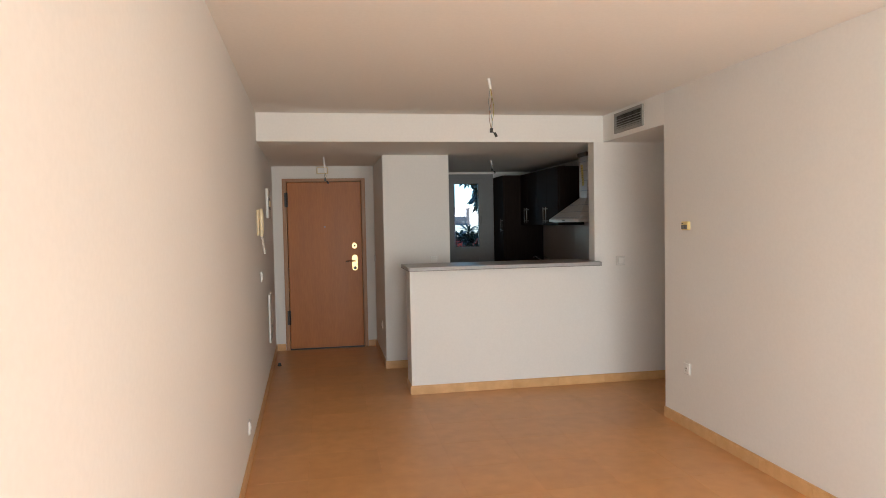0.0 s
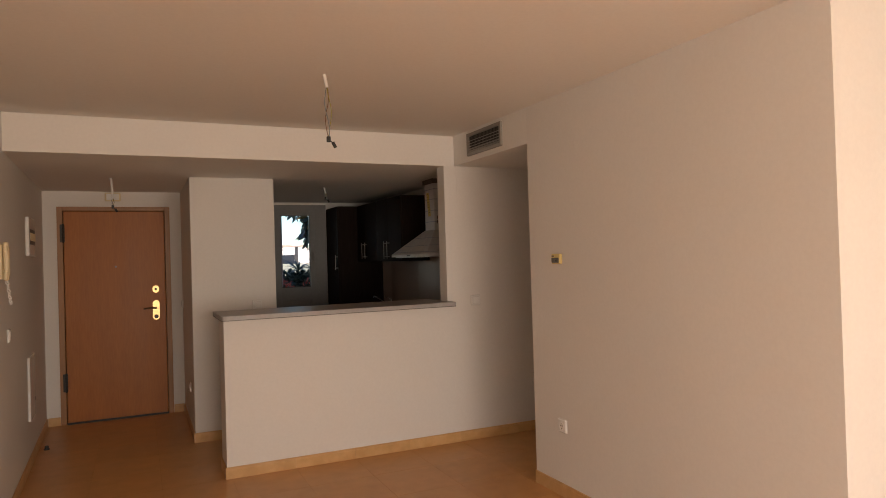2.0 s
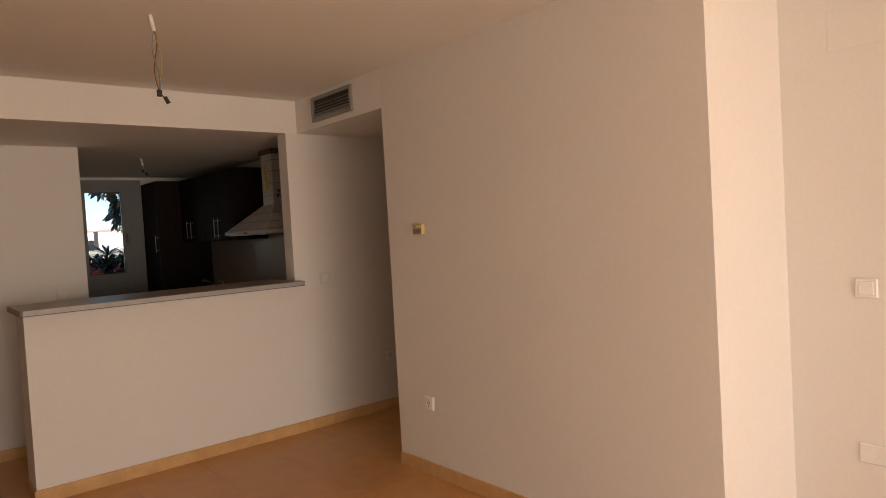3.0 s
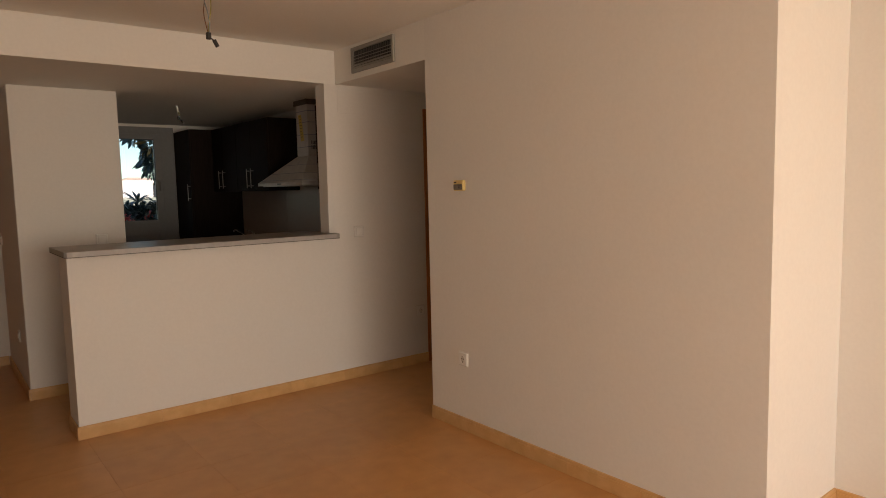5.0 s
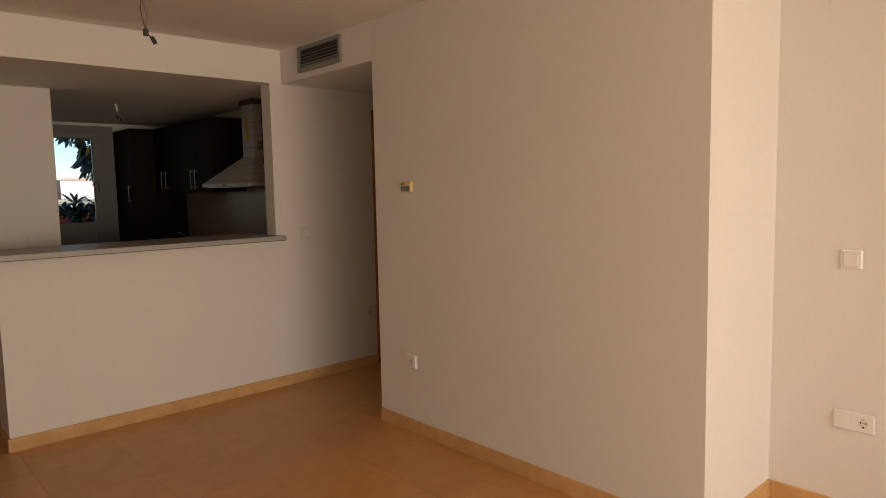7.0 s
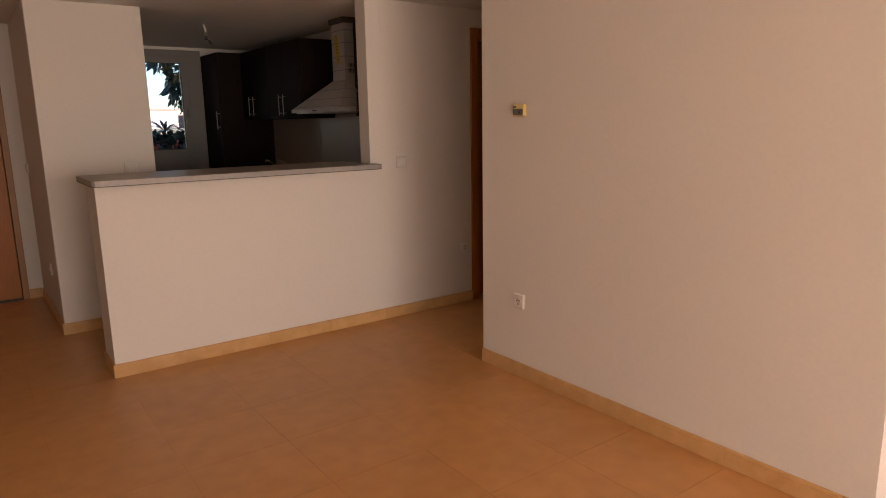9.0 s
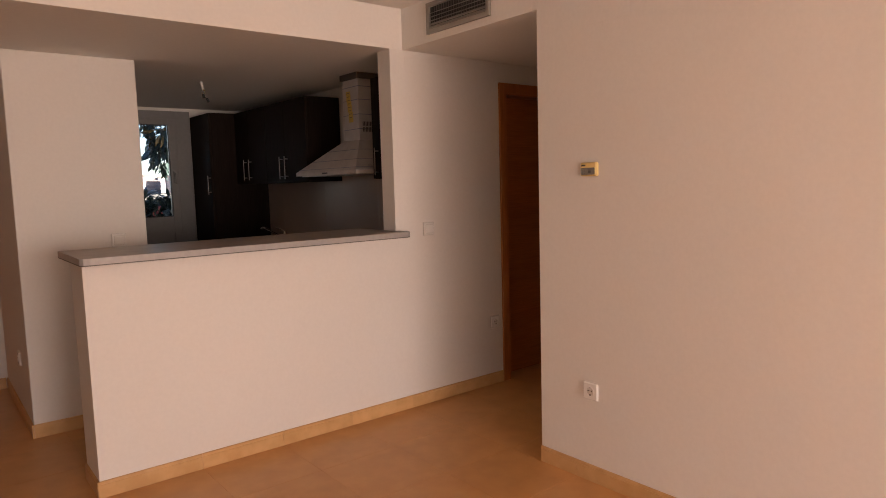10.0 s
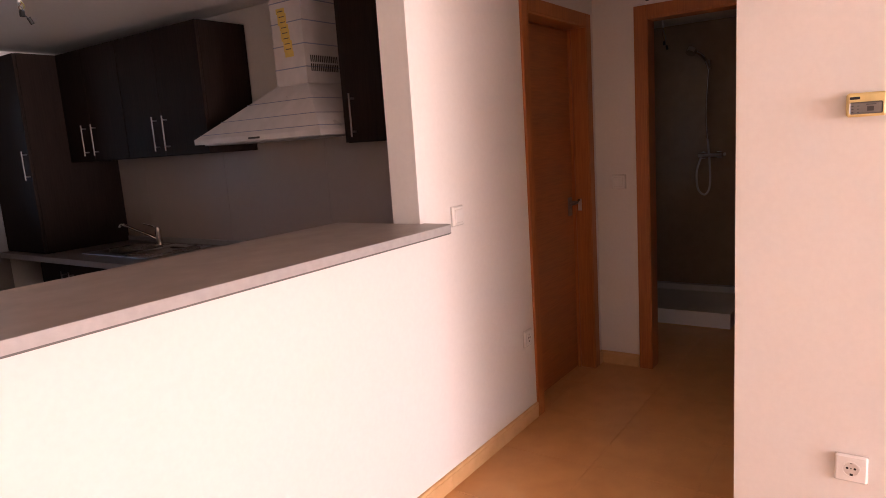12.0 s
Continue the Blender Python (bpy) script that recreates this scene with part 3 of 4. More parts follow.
def outlet_parts(ob, x=0.0):
    bm = bmesh.new()
    ring = [(r, d) for r, d in ((0.0235, -0.0152), (0.020, -0.0152), (0.0195, -0.0135))]
    loops = [[bm.verts.new((x + r * math.cos(a), d, r * math.sin(a))) for a in (2 * math.pi * k / 32 for k in range(32))] for r, d in [(0.0235, -0.013)] + ring]
    for a, b in zip(loops, loops[1:]):
        for k in range(32):
            bm.faces.new((a[k], a[(k + 1) % 32], b[(k + 1) % 32], b[k]))
    rim = part("socket_rim", bm, WHITE_PLASTIC, ob, local=True)
    part("socket_well", disc(bmesh.new(), x, 0, 0.0195, -0.0138, -0.0131), SOCKET_WELL, ob, local=True)
    bm = bmesh.new()
    disc(bm, x - 0.0095, 0.003, 0.0034, -0.0144, -0.0138, 14)
    disc(bm, x + 0.0095, 0.003, 0.0034, -0.0144, -0.0138, 14)
    disc(bm, x, 0.003, 0.002, -0.0144, -0.0138, 12)
    box(bm, x - 0.003, x + 0.005, -0.0146, -0.0138, -0.019, -0.0125)
    box(bm, x - 0.003, x + 0.003, -0.0142, -0.0138, 0.017, 0.019)
    part("contacts", bm, BLACK_METAL, ob, local=True)


def socket(at, turn, label="square white plastic wall socket"):
    ob = plate_base("wall_socket", label, "wall socket", at, turn, 0.082, 0.082, "wall sockets")
    outlet_parts(ob)
    return ob


def switch(at, turn, label="square white plastic light switch"):
    ob = plate_base("light_switch", label, "light switch", at, turn, 0.082, 0.082, "light switches")
    bm = boxes((-0.027, 0.027, -0.0172, -0.0125, -0.027, 0.027), bevel=0.002)
    bmesh.ops.rotate(bm, cent=(0, -0.0145, 0), matrix=Matrix.Rotation(radians(2.5), 3, "X"), verts=bm.verts)
    part("rocker", bm, WHITE_PLASTIC, ob, local=True)
    # grey sheet imitates the shadow line round the rocker
    part("rocker_shade", boxes((-0.0285, 0.0285, -0.0136, -0.0126, -0.0285, 0.0285)), GAP_SHADE, ob, "grey rim painted as the shade round the rocker", local=True)
    return ob


def cover(at, turn, w, h):
    ob = thing("cover_plate", at, "painted-over blank junction box cover in the wall", "cover plate", "junction box covers", turn=turn)
    part("plate", boxes((-w / 2, w / 2, -0.0021, -0.0003, -h / 2, h / 2), bevel=0.001), PAINT, ob, local=True)


SOUTH, WEST, EAST = 0, -90, 90      # the way that the wall looks: -y, -x, +x
socket((2.74, 4.619, 0.438), WEST)
socket((3.463, 6.04, 0.446), SOUTH)
socket((0.79, 7.526, 0.409), WEST, "white wall socket beside the entrance")
switch((2.898, 6.04, 1.137), SOUTH)
switch((1.322, 7.145, 1.128), SOUTH, "square white light switch on the pier")
switch((4.45, 5.90, 1.137), WEST, "white light switch between two doors")
switch((3.385, 2.517, 1.127), WEST, "white light switch in the alcove")
switch((0.79, 8.36, 1.10), WEST, "white light switch beside the entrance door")
LEFT_TURN = EAST + math.degrees(math.atan(0.0288))
socket((LEFT(4.58), 4.58, 0.251), LEFT_TURN, "white wall socket low on the long wall")
switch((LEFT(6.10), 6.10, 1.09), LEFT_TURN, "white light switch below the intercom")
double = plate_base("wall_socket", "double white plastic television and power outlet", "wall socket", (3.385, 2.486, 0.441), WEST, 0.155, 0.082, "wall sockets")
outlet_parts(double, 0.036)
part("blank_insert", boxes((-0.064, -0.010, -0.0152, -0.0128, -0.026, 0.026), bevel=0.0015), WHITE_PLASTIC, double, local=True)
cover((2.74, 4.525, 2.185), WEST, 0.225, 0.165)
cover((2.866, 6.04, 2.11), SOUTH, 0.225, 0.165)
cover((3.385, 2.52, 2.19), WEST, 0.22, 0.165)
cover((LEFT(5.7), 5.75, 2.19), LEFT_TURN, 0.22, 0.165)

# thermostat
thermo = thing("thermostat", (2.74, 4.615, 1.468), "yellowed plastic room thermostat with a grey display", "thermostat", turn=WEST)
part("case", boxes((-0.0455, 0.0455, -0.024, -0.0005, -0.031, 0.031), bevel=0.006), CREAM_PLASTIC, thermo, local=True)
part("display", boxes((-0.037, 0.037, -0.0255, -0.0235, -0.024, 0.007), bevel=0.0035), GREY_PLASTIC, thermo, "grey display", local=True)
part("badge", boxes((-0.037, -0.014, -0.0252, -0.0236, 0.014, 0.021), bevel=0.0012), BLACK_PLASTIC, thermo, local=True)
bm = boxes((0.002, 0.017, -0.0259, -0.0254, -0.017, -0.005), (0.000, 0.022, -0.0258, -0.0254, -0.001, 0.001))
for k in range(3):
    box(bm, -0.033, -0.028, -0.0258, -0.0254, -0.020 + 0.008 * k, -0.018 + 0.008 * k)
    box(bm, -0.020, -0.015, -0.0258, -0.0254, -0.020 + 0.008 * k, -0.018 + 0.008 * k)
tagged(part("markings", bm, DARK_INK, thermo, local=True), kind="stuff")

# air grille
grille = thing("air_grille", (2.74, 5.512, 2.361), "grey aluminium air conditioning grille in the fascia", "air vent", turn=WEST)
GW, GH = 0.525, 0.172
# flat near-black sheet stands for the unlit duct behind the blades
part("backing", boxes((-GW / 2 + 0.02, GW / 2 - 0.02, -0.0015, -0.0004, -GH / 2 + 0.02, GH / 2 - 0.02)), SHADE_DARK, grille, local=True)
part("frame", boxes((-GW / 2, GW / 2, -0.017, -0.0006, GH / 2 - 0.024, GH / 2), (-GW / 2, GW / 2, -0.017, -0.0006, -GH / 2, -GH / 2 + 0.024),
                    (-GW / 2, -GW / 2 + 0.024, -0.017, -0.0006, -GH / 2 + 0.024, GH / 2 - 0.024), (GW / 2 - 0.024, GW / 2, -0.017, -0.0006, -GH / 2 + 0.024, GH / 2 - 0.024)), ALUMINIUM, grille, local=True)
# the lowest blades hang nearly closed, the upper ones stand open
for z, tilt in ((-0.052, 68), (-0.036, 62), (-0.016, 35), (0.005, 32), (0.026, 32)):
    bm = boxes((-GW / 2 + 0.0245, GW / 2 - 0.0245, -0.0075, 0.0075, -0.0009, 0.0009))
    bmesh.ops.rotate(bm, cent=(0, 0, 0), matrix=Matrix.Rotation(radians(tilt), 3, "X"), verts=bm.verts)
    bmesh.ops.translate(bm, vec=(0, -0.0105, z), verts=bm.verts)
    part("slat", bm, ALUMINIUM, grille, local=True)
# fins coloured darker than the blades, as if shaded behind them
for k in range(22):
    x = -GW / 2 + 0.038 + k * 0.0213
    part("fin", boxes((x, x + 0.003, -0.0030, -0.0017, -GH / 2 + 0.024, GH / 2 - 0.024)), SHADED_GREY, grille, local=True)

# intercom on the long wall
phone = thing("intercom", (LEFT(5.83), 5.83, 1.55), "yellowed ivory intercom handset with a coiled cord", "intercom", turn=LEFT_TURN)
part("base_plate", boxes((-0.040, 0.040, -0.020, -0.0005, -0.105, 0.105), bevel=0.006), IVORY_PLASTIC, phone, local=True)
bm = boxes((-0.038, 0.014, -0.050, -0.0225, -0.112, -0.055), (-0.038, 0.014, -0.050, -0.0225, 0.055, 0.115), (-0.034, 0.010, -0.054, -0.0235, -0.09, 0.09), bevel=0.008)
part("handset", bm, IVORY_PLASTIC, phone, "ivory handset", local=True)
coil = [(-0.012 + 0.006 * math.cos(k * 1.25), -0.035 + 0.006 * math.sin(k * 1.25) - 0.02 * math.sin(math.pi * k / 46), -0.112 - 0.14 * math.sin(math.pi * k / 46)) for k in range(47)]
part("cord", tube(bmesh.new(), [(x + (0.03 * k / 46), y, z) for k, (x, y, z) in enumerate(coil)], 0.003, 6), WHITE_PLASTIC, phone, "white coiled cord", local=True)

# fuse board and low cover
board = thing("fuse_box", (LEFT(7.32), 7.32, 1.75), "white recessed fuse box with a dark breaker window", "fuse box", turn=LEFT_TURN)
part("case", boxes((-0.21, 0.21, -0.025, -0.0005, -0.15, 0.15), bevel=0.005), WHITE_PLASTIC, board, local=True)
part("window", boxes((-0.17, 0.17, -0.0275, -0.0245, -0.06, 0.06), bevel=0.001), BLACK_PLASTIC, board, "dark breaker window", local=True)
bm = bmesh.new()
for k in range(8):
    box(bm, -0.155 + k * 0.04, -0.128 + k * 0.04, -0.034, -0.027, -0.03, 0.03, bevel=0.002)
part("breakers", bm, IVORY_PLASTIC, board, local=True)
low = thing("telecom_box", (LEFT(7.22), 7.22, 0.59), "flat white telecom box cover low on the wall", "telecom box", turn=LEFT_TURN)
part("cover", boxes((-0.17, 0.17, -0.018, -0.0005, -0.24, 0.24), bevel=0.003), WHITE_PLASTIC, low, local=True)
part("lock", boxes((0.12, 0.14, -0.0205, -0.0178, -0.13, -0.10), bevel=0.001), BLACK_PLASTIC, low, local=True)

# emergency light above the door, door stop
lamp = thing("emergency_light", (0.173, 8.47, 2.182), "small ivory emergency light above the entrance door", "emergency light")
part("case", boxes((-0.07, 0.07, -0.035, -0.0005, -0.042, 0.042), bevel=0.008), IVORY_PLASTIC, lamp, local=True)
part("diffuser", boxes((-0.055, 0.055, -0.041, -0.034, -0.030, 0.030), bevel=0.003), WHITE_PLASTIC, lamp, local=True)
stop = thing("door_stop", (-0.335, 7.58, 0), "small black rubber door stop on the floor", "door stop")
bm = rod(bmesh.new(), (0, 0, 0.0005), (0, 0, 0.008), 0.022, 18)
rod(bm, (0, 0, 0.008), (0, 0, 0.032), 0.017, 18, 0.014)
part("rubber", bm, BLACK_PLASTIC, stop, local=True)


# ---- bare ceiling pendants ----
def pendant(at, sleeve, drop, label, sway=0.0, bulge=0.02):
    ob = thing("ceiling_cable", at, label, "ceiling cable", "bare ceiling cables")
    part("sleeve", rod(bmesh.new(), (0, 0, 0), (0.012, -0.004, -sleeve), 0.009, 12), WHITE_PLASTIC, ob, "white cable sleeve", local=True)
    n = 6
    for mat, phase in ((WIRE_BROWN, 0.0), (WIRE_BLUE, 2.1), (WIRE_YELLOW, 4.2)):
        pts = []
        for k in range(n + 1):
            f = k / n
            w = bulge * math.sin(math.pi * f) + 0.002
            pts.append((0.012 + w * math.cos(phase + 3.5 * f) + sway * 0.2 * f, -0.004 + w * math.sin(phase + 3.5 * f) + sway * f, -sleeve + 0.01 - (drop - sleeve - 0.03) * f))
        part("wire", tube(bmesh.new(), pts, 0.0022, 6), mat, ob, local=True)
    x, y, z = 0.012 + sway * 0.2, sway, -drop + 0.03
    part("connector", boxes((x - 0.010, x + 0.010, y - 0.008, y + 0.008, z - 0.012, z + 0.018), bevel=0.003), BLACK_PLASTIC, ob, "black terminal block", local=True)
    bm = tube(bmesh.new(), [(x, y, z), (x + 0.012, y - 0.01, z - 0.012), (x + 0.022, y - 0.012, z - 0.02)], 0.003, 6)
    rod(bm, (x + 0.018, y - 0.012, z - 0.014), (x + 0.032, y - 0.014, z - 0.042), 0.009, 12)
    part("plug", bm, BLACK_PLASTIC, ob, "black end cap", local=True)
    return ob


pendant((1.292, 4.60, HIGH), 0.07, 0.38, "bare twisted ceiling wires with black connectors over the living room", -0.04, 0.016)
pendant((0.195, 7.36, LOW), 0.17, 0.27, "white cable sleeve with black connectors hanging at the entrance", -0.01, 0.008)
pendant((2.115, 7.775, LOW), 0.06, 0.14, "short bare kitchen ceiling cable with connectors", -0.01, 0.010)
HALL_PENDANT = (3.57, 5.48)
pendant((*HALL_PENDANT, LOW), 0.06, 0.24, "bare hall ceiling wires with black connectors", -0.01, 0.010)
pendant((5.95, 6.07, LOW), 0.05, 0.20, "bare bathroom ceiling wires", -0.01, 0.010)

# ---- bathroom ----
tray = thing("shower_tray", (5.86, 5.95, 0), "low white ceramic shower tray against tiled walls", "shower tray")
part("tray", boxes((5.42, 6.298, 5.47, 5.53, 0.0005, 0.11), (5.42, 6.298, 6.39, 6.448, 0.0005, 0.11), (5.42, 5.48, 5.53, 6.39, 0.0005, 0.11), (6.24, 6.298, 5.53, 6.39, 0.0005, 0.11), (5.48, 6.24, 5.53, 6.39, 0.0005, 0.06)), CERAMIC, tray)
shower = thing("shower_set", (6.30, 5.80, 1.185), "chrome shower mixer with hand shower and looped hose", "shower")
bm = rod(bmesh.new(), (6.25, 5.70, 1.185), (6.25, 5.88, 1.185), 0.02, 16)
for y in (5.73, 5.85):
    rod(bm, (6.2985, y, 1.185), (6.25, y, 1.185), 0.014, 12)
    rod(bm, (6.2985, y, 1.185), (6.293, y, 1.185), 0.03, 18)
part("mixer", bm, CHROME, shower)
part("lever", tube(bmesh.new(), [(6.24, 5.68, 1.185), (6.20, 5.67, 1.19), (6.15, 5.66, 1.195)], 0.012, 8), WHITE_PLASTIC, shower, "pale lever")
part("hose", tube(bmesh.new(), [(6.24, 5.86, 1.165), (6.23, 5.89, 1.05), (6.23, 5.88, 0.92), (6.23, 5.83, 0.87), (6.23, 5.79, 0.93), (6.24, 5.79, 1.1), (6.255, 5.82, 1.5), (6.25, 5.80, 1.86)], 0.008, 8), STEEL, shower)
part("bracket", boxes((6.245, 6.2985, 5.785, 5.815, 1.86, 1.93), bevel=0.003), CHROME, shower)
part("hand_shower", rod(tube(bmesh.new(), [(6.24, 5.80, 1.87), (6.21, 5.82, 1.94), (6.17, 5.86, 1.985), (6.14, 5.90, 2.0)], 0.012, 10), (6.15, 5.90, 2.015), (6.13, 5.91, 1.985), 0.038, 20), CHROME, shower)
basin = thing("washbasin", (5.15, 6.20, 0.0), "white ceramic washbasin on a pedestal", "washbasin")
bm = bmesh.new()
rings = []
for z, sx, sy in ((0.62, 0.09, 0.09), (0.72, 0.17, 0.15), (0.80, 0.255, 0.19), (0.84, 0.265, 0.20), (0.838, 0.235, 0.17), (0.76, 0.14, 0.11)):
    rings.append([bm.verts.new((5.1 + sx * math.cos(a), 6.245 + sy * math.sin(a), z)) for a in (2 * math.pi * k / 28 for k in range(28))])
for a, b in zip(rings, rings[1:]):
    for k in range(28):
        bm.faces.new((a[k], a[(k + 1) % 28], b[(k + 1) % 28], b[k]))
bm.faces.new(rings[0][::-1])
bm.faces.new(rings[-1])
part("bowl", bm, CERAMIC, basin)
part("pedestal", rod(bmesh.new(), (5.1, 6.26, 0.0005), (5.1, 6.26, 0.63), 0.10, 20, 0.08), CERAMIC, basin)


# ---- outside the kitchen door ----
structure("ground", boxes((-900, 900, -900, 1500, -0.6, -0.13)), EARTH, "dry sandy ground with sparse scrub", "ground")
# slab and two side walls are unseen, added to keep sky light out
structure("ceiling_terrace", boxes((-0.6, 4.2, 9.73, 11.5, 2.52, 2.66)), PLASTER, "unseen terrace roof slab added to shade the kitchen", "ceiling")
structure("wall_terrace_west_shade", boxes((0.9, 1.05, 9.731, 11.5, -0.13, 2.519)), LILAC_WALL, "unseen terrace side wall added to block sky light", "wall")
structure("wall_terrace_east_shade", boxes((3.42, 3.57, 9.731, 11.5, -0.13, 2.519)), LILAC_WALL, "unseen terrace side wall added to block sky light", "wall")
structure("wall_terrace_post", boxes((2.20, 2.355, 11.2, 11.35, -0.13, 2.519)), LILAC_WALL, "lilac-grey rendered terrace post", "wall")


def leaf_shape(bm, base, way, up, length, width, bend):
    side = way.cross(up).normalized()
    rows = []
    for f, w in ((0.0, 0.12), (0.3, 0.85), (0.6, 1.0), (0.85, 0.55), (1.0, 0.03)):
        c = base + way * length * f - up * bend * length * f * f
        rows.append((bm.verts.new(c - side * width * w / 2 + up * 0.06 * width), bm.verts.new(c), bm.verts.new(c + side * width * w / 2 + up * 0.06 * width)))
    for a, b in zip(rows, rows[1:]):
        bm.faces.new((a[0], a[1], b[1], b[0]))
        bm.faces.new((a[1], a[2], b[2], b[1]))


def leaf_mass(bm, centre, size, count, length, width, rng, droop=0.25):
    for _ in range(count):
        d = Vector((rng.gauss(0, 1), rng.gauss(0, 1), rng.gauss(0, 1))).normalized()
        at = Vector(centre) + Vector((d.x * size[0], d.y * size[1], d.z * size[2])) * rng.uniform(0.35, 1.0)
        way = (d + Vector((rng.uniform(-0.5, 0.5), rng.uniform(-0.5, 0.5), rng.uniform(-0.7, 0.3)))).normalized()
        up = way.cross(Vector((rng.uniform(-1, 1), rng.uniform(-1, 1), 0.2))).normalized()
        if up.z < 0:
            up = -up
        leaf_shape(bm, at, way, up, length * rng.uniform(0.6, 1.2), width * rng.uniform(0.7, 1.2), droop * rng.uniform(0.4, 1.6))
    return bm


def rosette(bm, at, count, length, width, rng, lift=0.5):
    for k in range(count):
        a = 2.4 * k + rng.uniform(-0.3, 0.3)
        t = lift * rng.uniform(0.2, 1.6)
        way = Vector((math.cos(a) * math.cos(t), math.sin(a) * math.cos(t), math.sin(t)))
        up = Vector((-math.cos(a) * math.sin(t), -math.sin(a) * math.sin(t), math.cos(t)))
        leaf_shape(bm, Vector(at), way, up, length * rng.uniform(0.8, 1.15), width, rng.uniform(0.2, 0.6))
    return bm


rng = random.Random(4)
AGAVE = (2.76, 12.0, 1.34)
tree = thing("tree", (3.6, 12.6, -0.13), "broad-leaved tree with drooping dark green leaves", "tree")
part("trunk", tube(bmesh.new(), [(3.6, 12.6, -0.13), (3.62, 12.58, 1.0), (3.5, 12.5, 2.2), (3.35, 12.4, 3.1)], 0.09, 10), BARK, tree)
for tip in ((2.85, 12.3, 2.75), (3.0, 12.2, 2.5), (3.2, 12.9, 3.2)):
    part("limb", tube(bmesh.new(), [(3.5, 12.5, 2.1), (3.2, 12.35, 2.6), tip], 0.03, 8), BARK, tree)
bm = bmesh.new()
for c, s, n in (((3.06, 12.4, 2.62), (0.28, 0.30, 0.24), 150), ((3.18, 12.4, 2.22), (0.22, 0.30, 0.34), 230), ((3.3, 12.5, 2.9), (0.5, 0.5, 0.35), 260), ((3.2, 12.4, 1.9), (0.15, 0.25, 0.20), 90), ((2.88, 12.4, 2.37), (0.13, 0.2, 0.13), 60), ((3.06, 12.4, 1.95), (0.12, 0.2, 0.2), 80),
                ((3.55, 12.5, 2.2), (0.35, 0.35, 0.6), 300), ((3.6, 12.6, 3.1), (0.6, 0.6, 0.5), 260)):
    leaf_mass(bm, c, s, n, 0.15, 0.058, rng, 0.4)
part("crown", bm, LEAF, tree, "drooping dark green leaves", smooth=False)
bm = bmesh.new()
leaf_mass(bm, (3.08, 12.2, 2.25), (0.12, 0.2, 0.18), 16, 0.18, 0.06, rng, 0.4)
part("dry_leaves", bm, LEAF_DRY, tree, "a few dry brown leaves", smooth=False)

bush = thing("shrub", (2.75, 12.4, -0.13), "dense dark shrub with long leaf rosettes and red blooms", "shrub")
bm = bmesh.new()
for k in range(14):
    x, y = rng.uniform(2.1, 3.3), rng.uniform(12.0, 12.8)
    tube(bm, [(x, y, -0.13), (x + rng.uniform(-0.1, 0.1), y, 0.5), (x + rng.uniform(-0.15, 0.15), y, 1.05)], 0.014, 6)
part("stems", bm, BARK, bush, smooth=False)
bm = bmesh.new()
for x, y, z, n, size in ((AGAVE[0], AGAVE[1], AGAVE[2], 26, 0.34), (3.10, 12.3, 1.30, 18, 0.28), (2.34, 12.35, 1.22, 18, 0.26), (3.4, 12.4, 1.36, 18, 0.30)):
    rosette(bm, (x, y, z), n, size, 0.042, rng, 0.5)
part("rosettes", bm, LEAF, bush, "long narrow leaves", smooth=False)
bm = bmesh.new()
for k in range(20):
    leaf_mass(bm, (rng.uniform(2.1, 3.4), rng.uniform(12.1, 12.6), rng.uniform(0.92, 1.16)), (0.26, 0.26, 0.19), 130, 0.13, 0.065, rng)
part("foliage", bm, LEAF, bush, smooth=False)
bm = bmesh.new()
for k in range(11):
    leaf_mass(bm, (rng.uniform(2.36, 2.62) if k < 9 else rng.uniform(2.66, 2.95), rng.uniform(11.62, 11.76), rng.uniform(1.06, 1.20)), (0.03, 0.03, 0.03), 9, 0.042, 0.03, rng)
tagged(part("flowers", bm, PETAL, bush, "small red flowers", smooth=False), kind="stuff")

# far houses
town = random.Random(11)
FAR = []
for k in range(110):
    depth = town.uniform(300, 760)
    FAR.append((depth * town.uniform(0.09, 0.46), depth, town.uniform(5, 13), town.uniform(7, 11), town.uniform(3.0, 9.5) + 0.016 * (depth - 300), town.choice((2, 2, 3))))
for x, y, w, d, h, cols in FAR:
    house = thing("house", (x, y, -0.13), "distant pale rendered house with a clay roof", "house", "distant houses")
    part("wall", boxes((x - w / 2, x + w / 2, y, y + d, -0.12, h)), PLASTER, house, smooth=False)
    bm = bmesh.new()
    e = 0.4
    lo = [bm.verts.new(p) for p in ((x - w / 2 - e, y - e, h), (x + w / 2 + e, y - e, h), (x + w / 2 + e, y + d + e, h), (x - w / 2 - e, y + d + e, h))]
    hi = [bm.verts.new((x - w / 4, y + d / 2, h + 1.1)), bm.verts.new((x + w / 4, y + d / 2, h + 1.1))]
    bm.faces.new((lo[0], lo[1], hi[1], hi[0]))
    bm.faces.new((lo[2], lo[3], hi[0], hi[1]))
    bm.faces.new((lo[1], lo[2], hi[1]))
    bm.faces.new((lo[3], lo[0], hi[0]))
    bm.faces.new(lo[::-1])
    part("roof", bm, ROOF_TILE, house, smooth=False)
    for fl in range(max(0, int(h // 2.6) - 2), max(1, int(h // 2.6))):
        for c in range(cols):
            cx = x - w / 2 + (c + 0.5) * w / cols
            part("window", boxes((cx - 0.45, cx + 0.45, y - 0.06, y + 0.05, 0.9 + fl * 2.6, 1.9 + fl * 2.6)), WINDOW_DARK, house, smooth=False)

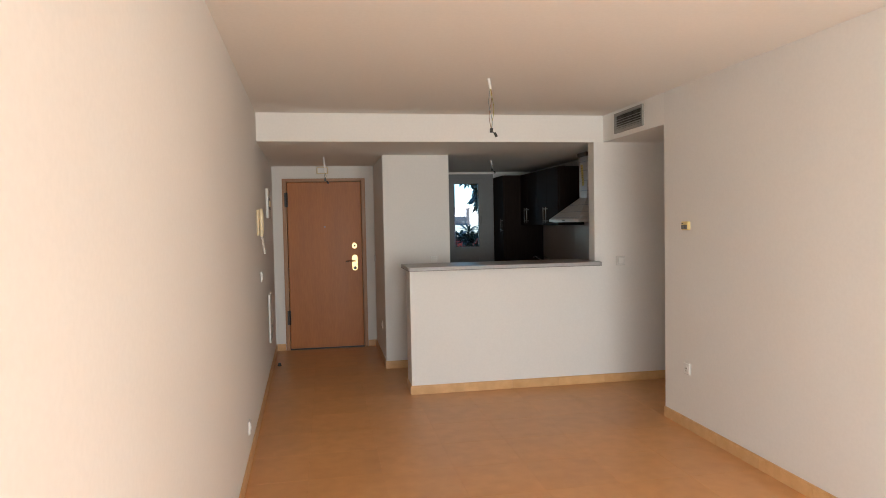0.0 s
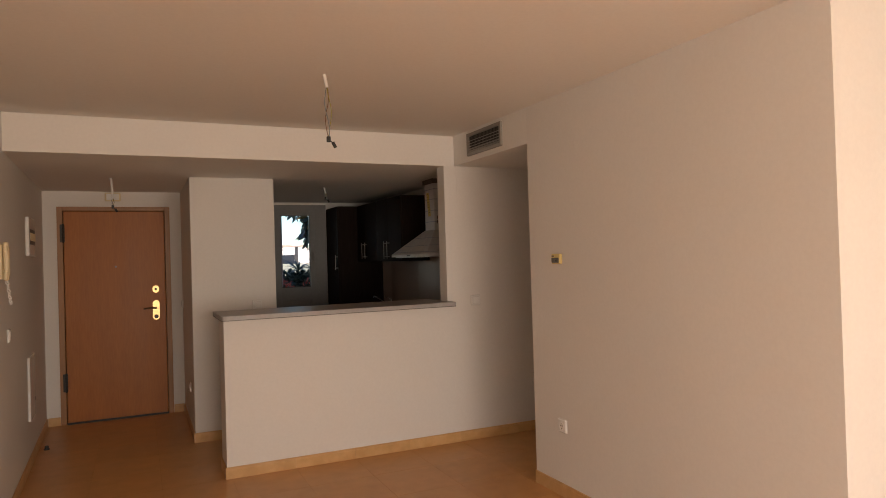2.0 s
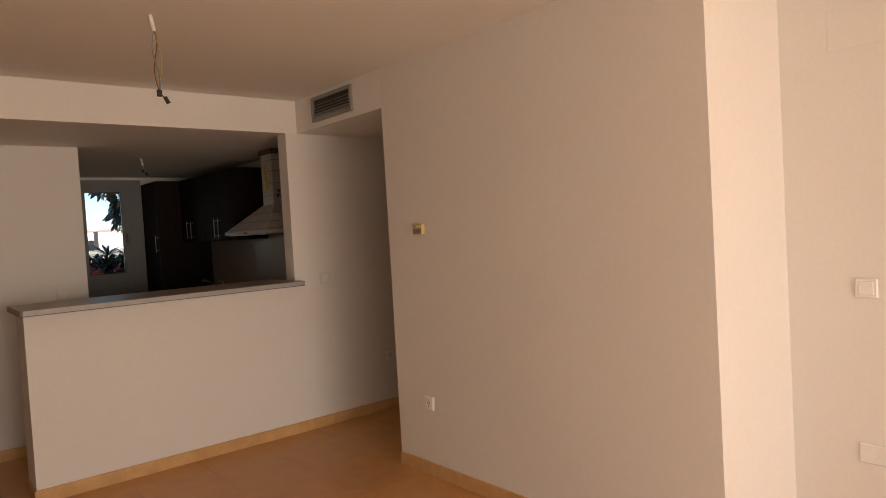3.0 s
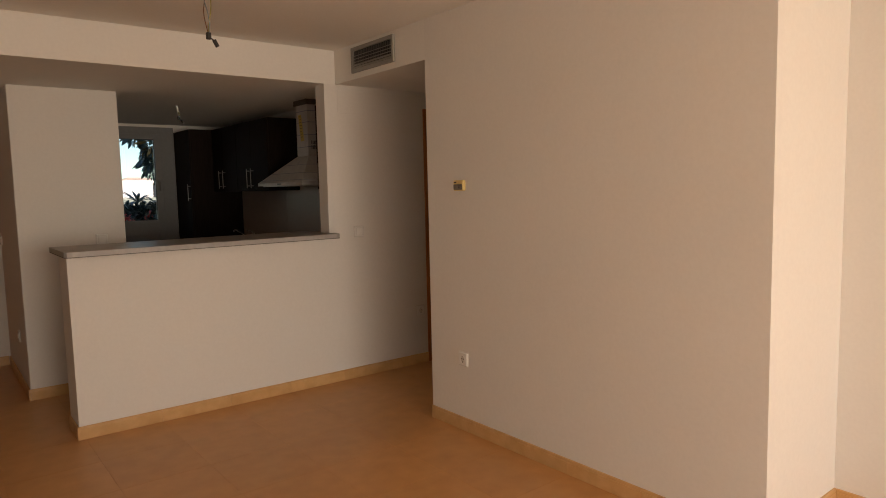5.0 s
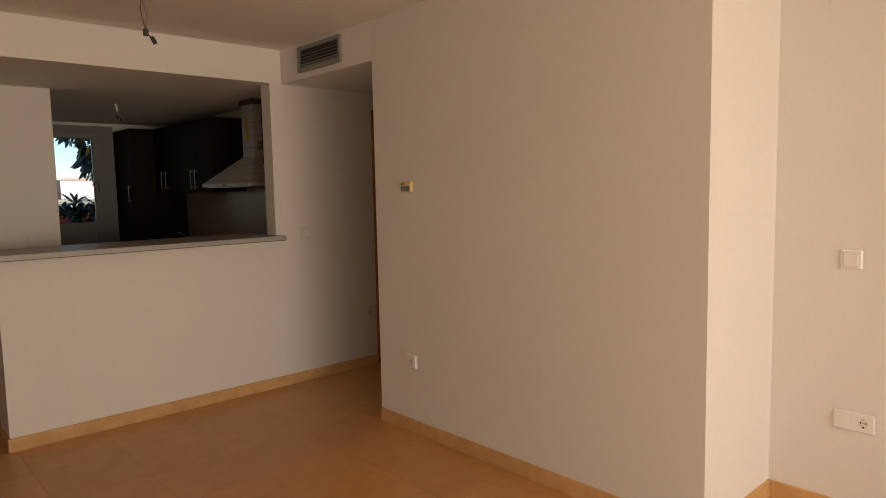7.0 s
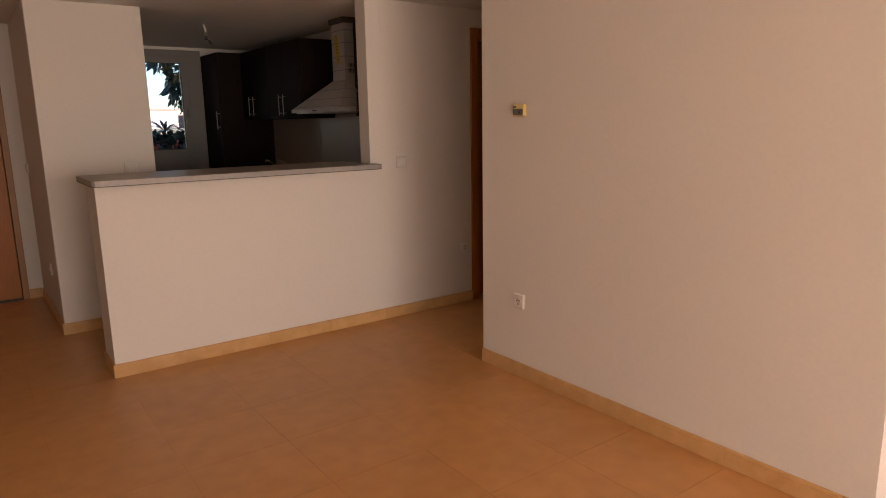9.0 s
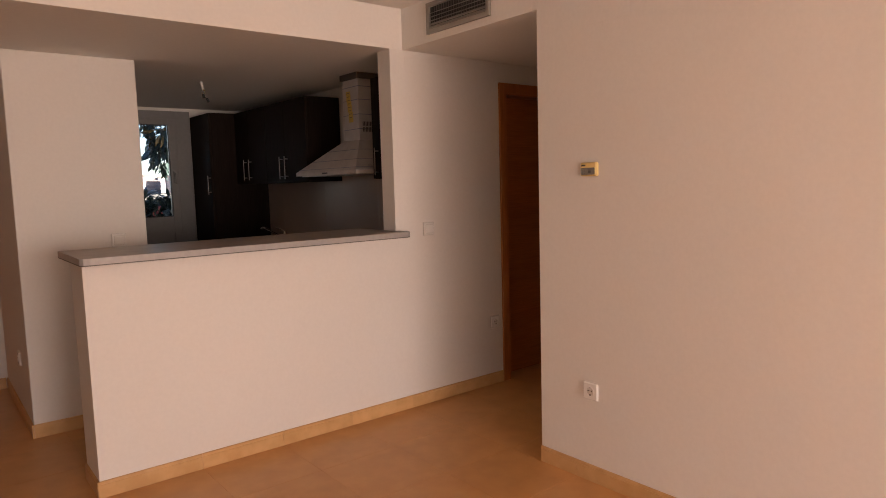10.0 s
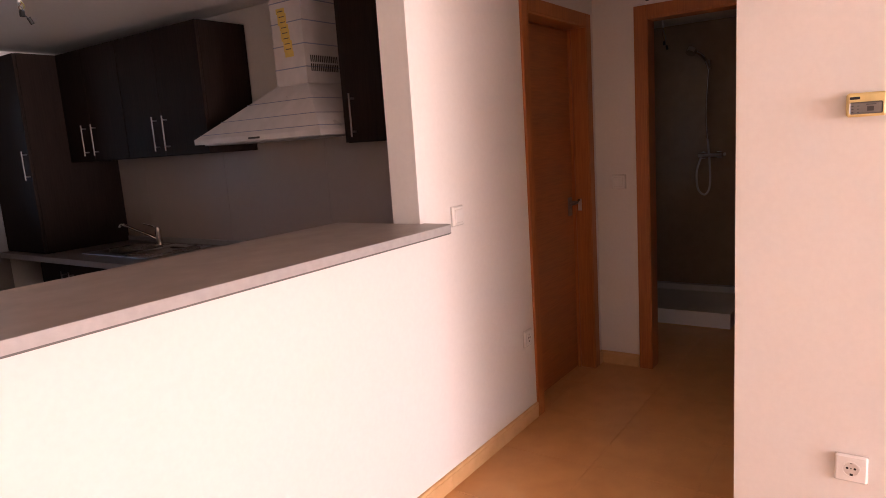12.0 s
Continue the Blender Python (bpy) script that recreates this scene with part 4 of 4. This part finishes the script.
# ---- floor ----
PITCH_X, PITCH_Y, X_JOINT, Y_JOINT = 0.445, 0.4475, 2.725, 4.257
floor = structure("floor", boxes((-0.6, 6.35, END, 9.75, -0.12, -0.0015)), GROUT, "terracotta-beige ceramic tile floor", "floor")
bm = bmesh.new()
box(bm, -PITCH_X / 2 + 0.0006, PITCH_X / 2 - 0.0006, -PITCH_Y / 2 + 0.0006, PITCH_Y / 2 - 0.0006, -0.012, 0.0, bevel=0.0006, steps=1)
tile_mesh = finish(bm, "floor_tile", TILE)


def inside(x, y):
    """Whether a tile centred there lies in a room."""
    if y < 6.3:
        return (LEFT(y) - 0.25 < x < 3.55 and y < 3.0) or (LEFT(y) - 0.25 < x < 2.95 and y < 6.3) or (x < 6.4 and 4.75 < y < 6.3)
    return (LEFT(y) - 0.25 < x < 0.95 and y < 8.7) or (0.6 < x < 3.3 and y < 7.3) or (1.4 < x < 3.3 and y < 9.7) or (4.5 < x < 6.4 and y < 6.6)


far_tiles = bmesh.new()
for i in range(-8, 9):
    for j in range(-20, 13):
        cx, cy = X_JOINT + (i + 0.5) * PITCH_X, Y_JOINT + (j + 0.5) * PITCH_Y
        if j < -9 and inside(cx, cy):
            box(far_tiles, cx - PITCH_X / 2 + 0.0009, cx + PITCH_X / 2 - 0.0009, cy - PITCH_Y / 2 + 0.0009, cy + PITCH_Y / 2 - 0.0009, -0.012, 0.0)
        elif inside(cx, cy):
            piece = new("tile", tile_mesh)
            piece.parent = floor
            piece.location = (cx, cy, 0)
tagged(part("tiles_by_the_terrace", far_tiles, TILE, floor, smooth=False), kind="stuff")

# ---- skirting tiles ----
PROFILE = [(0.0005, 0.0003), (0.0105, 0.0003), (0.0115, 0.063), (0.0095, 0.0645), (0.0095, 0.0665), (0.0115, 0.068), (0.0108, 0.0765), (0.0085, 0.0795), (0.0005, 0.08)]
skirting_meshes = {}


def skirting(p, q, first=0.445, label="cream ceramic skirting tiles along the wall"):
    """A run of tiles from p to q, standing out to the right of that way; first: the first tile's length."""
    p, q = Vector((*p, 0)), Vector((*q, 0))
    d = q - p
    run, total = thing("baseboard", p, label, "baseboard", kind="structure", turn=math.degrees(math.atan2(d.y, d.x))), d.length
    s, size = 0.0, min(first, total)
    while total - s > 0.004:
        size = min(size, total - s)
        key = round(size, 4)
        if key not in skirting_meshes:
            bm = bmesh.new()
            ends = [[bm.verts.new((x, -y, z)) for y, z in PROFILE] for x in (0.0008, size - 0.0008)]
            n = len(PROFILE)
            for k in range(n):
                bm.faces.new((ends[0][k], ends[0][(k + 1) % n], ends[1][(k + 1) % n], ends[1][k]))
            bm.faces.new(ends[0][::-1])
            bm.faces.new(ends[1])
            skirting_meshes[key] = finish(bm, "skirting_tile", SKIRTING)
        piece = new("skirting_tile", skirting_meshes[key])
        piece.parent, piece.location = run, (s, 0, 0)
        s, size = s + size, 0.445


skirting((0.904, 6.04), (3.539, 6.04), 0.486)
skirting((4.394, 6.04), (4.45, 6.04))
skirting((4.45, 6.028), (4.45, 5.795))
skirting((0.915, 6.32), (0.915, 6.0405))
skirting((2.74, 4.935), (2.74, 2.814), 0.230)
skirting((2.741, 2.825), (3.385, 2.825), 0.43)
skirting((3.385, 2.813), (3.385, END + 0.16))
skirting((0.79, 7.145), (1.49, 7.145))
skirting((0.79, 8.458), (0.79, 7.134), 0.40)
skirting((0.686, 8.47), (0.778, 8.47))
skirting((-0.417, 8.47), (-0.314, 8.47))
skirting((LEFT(END + 0.16), END + 0.16), (LEFT(8.465), 8.465), 0.3)
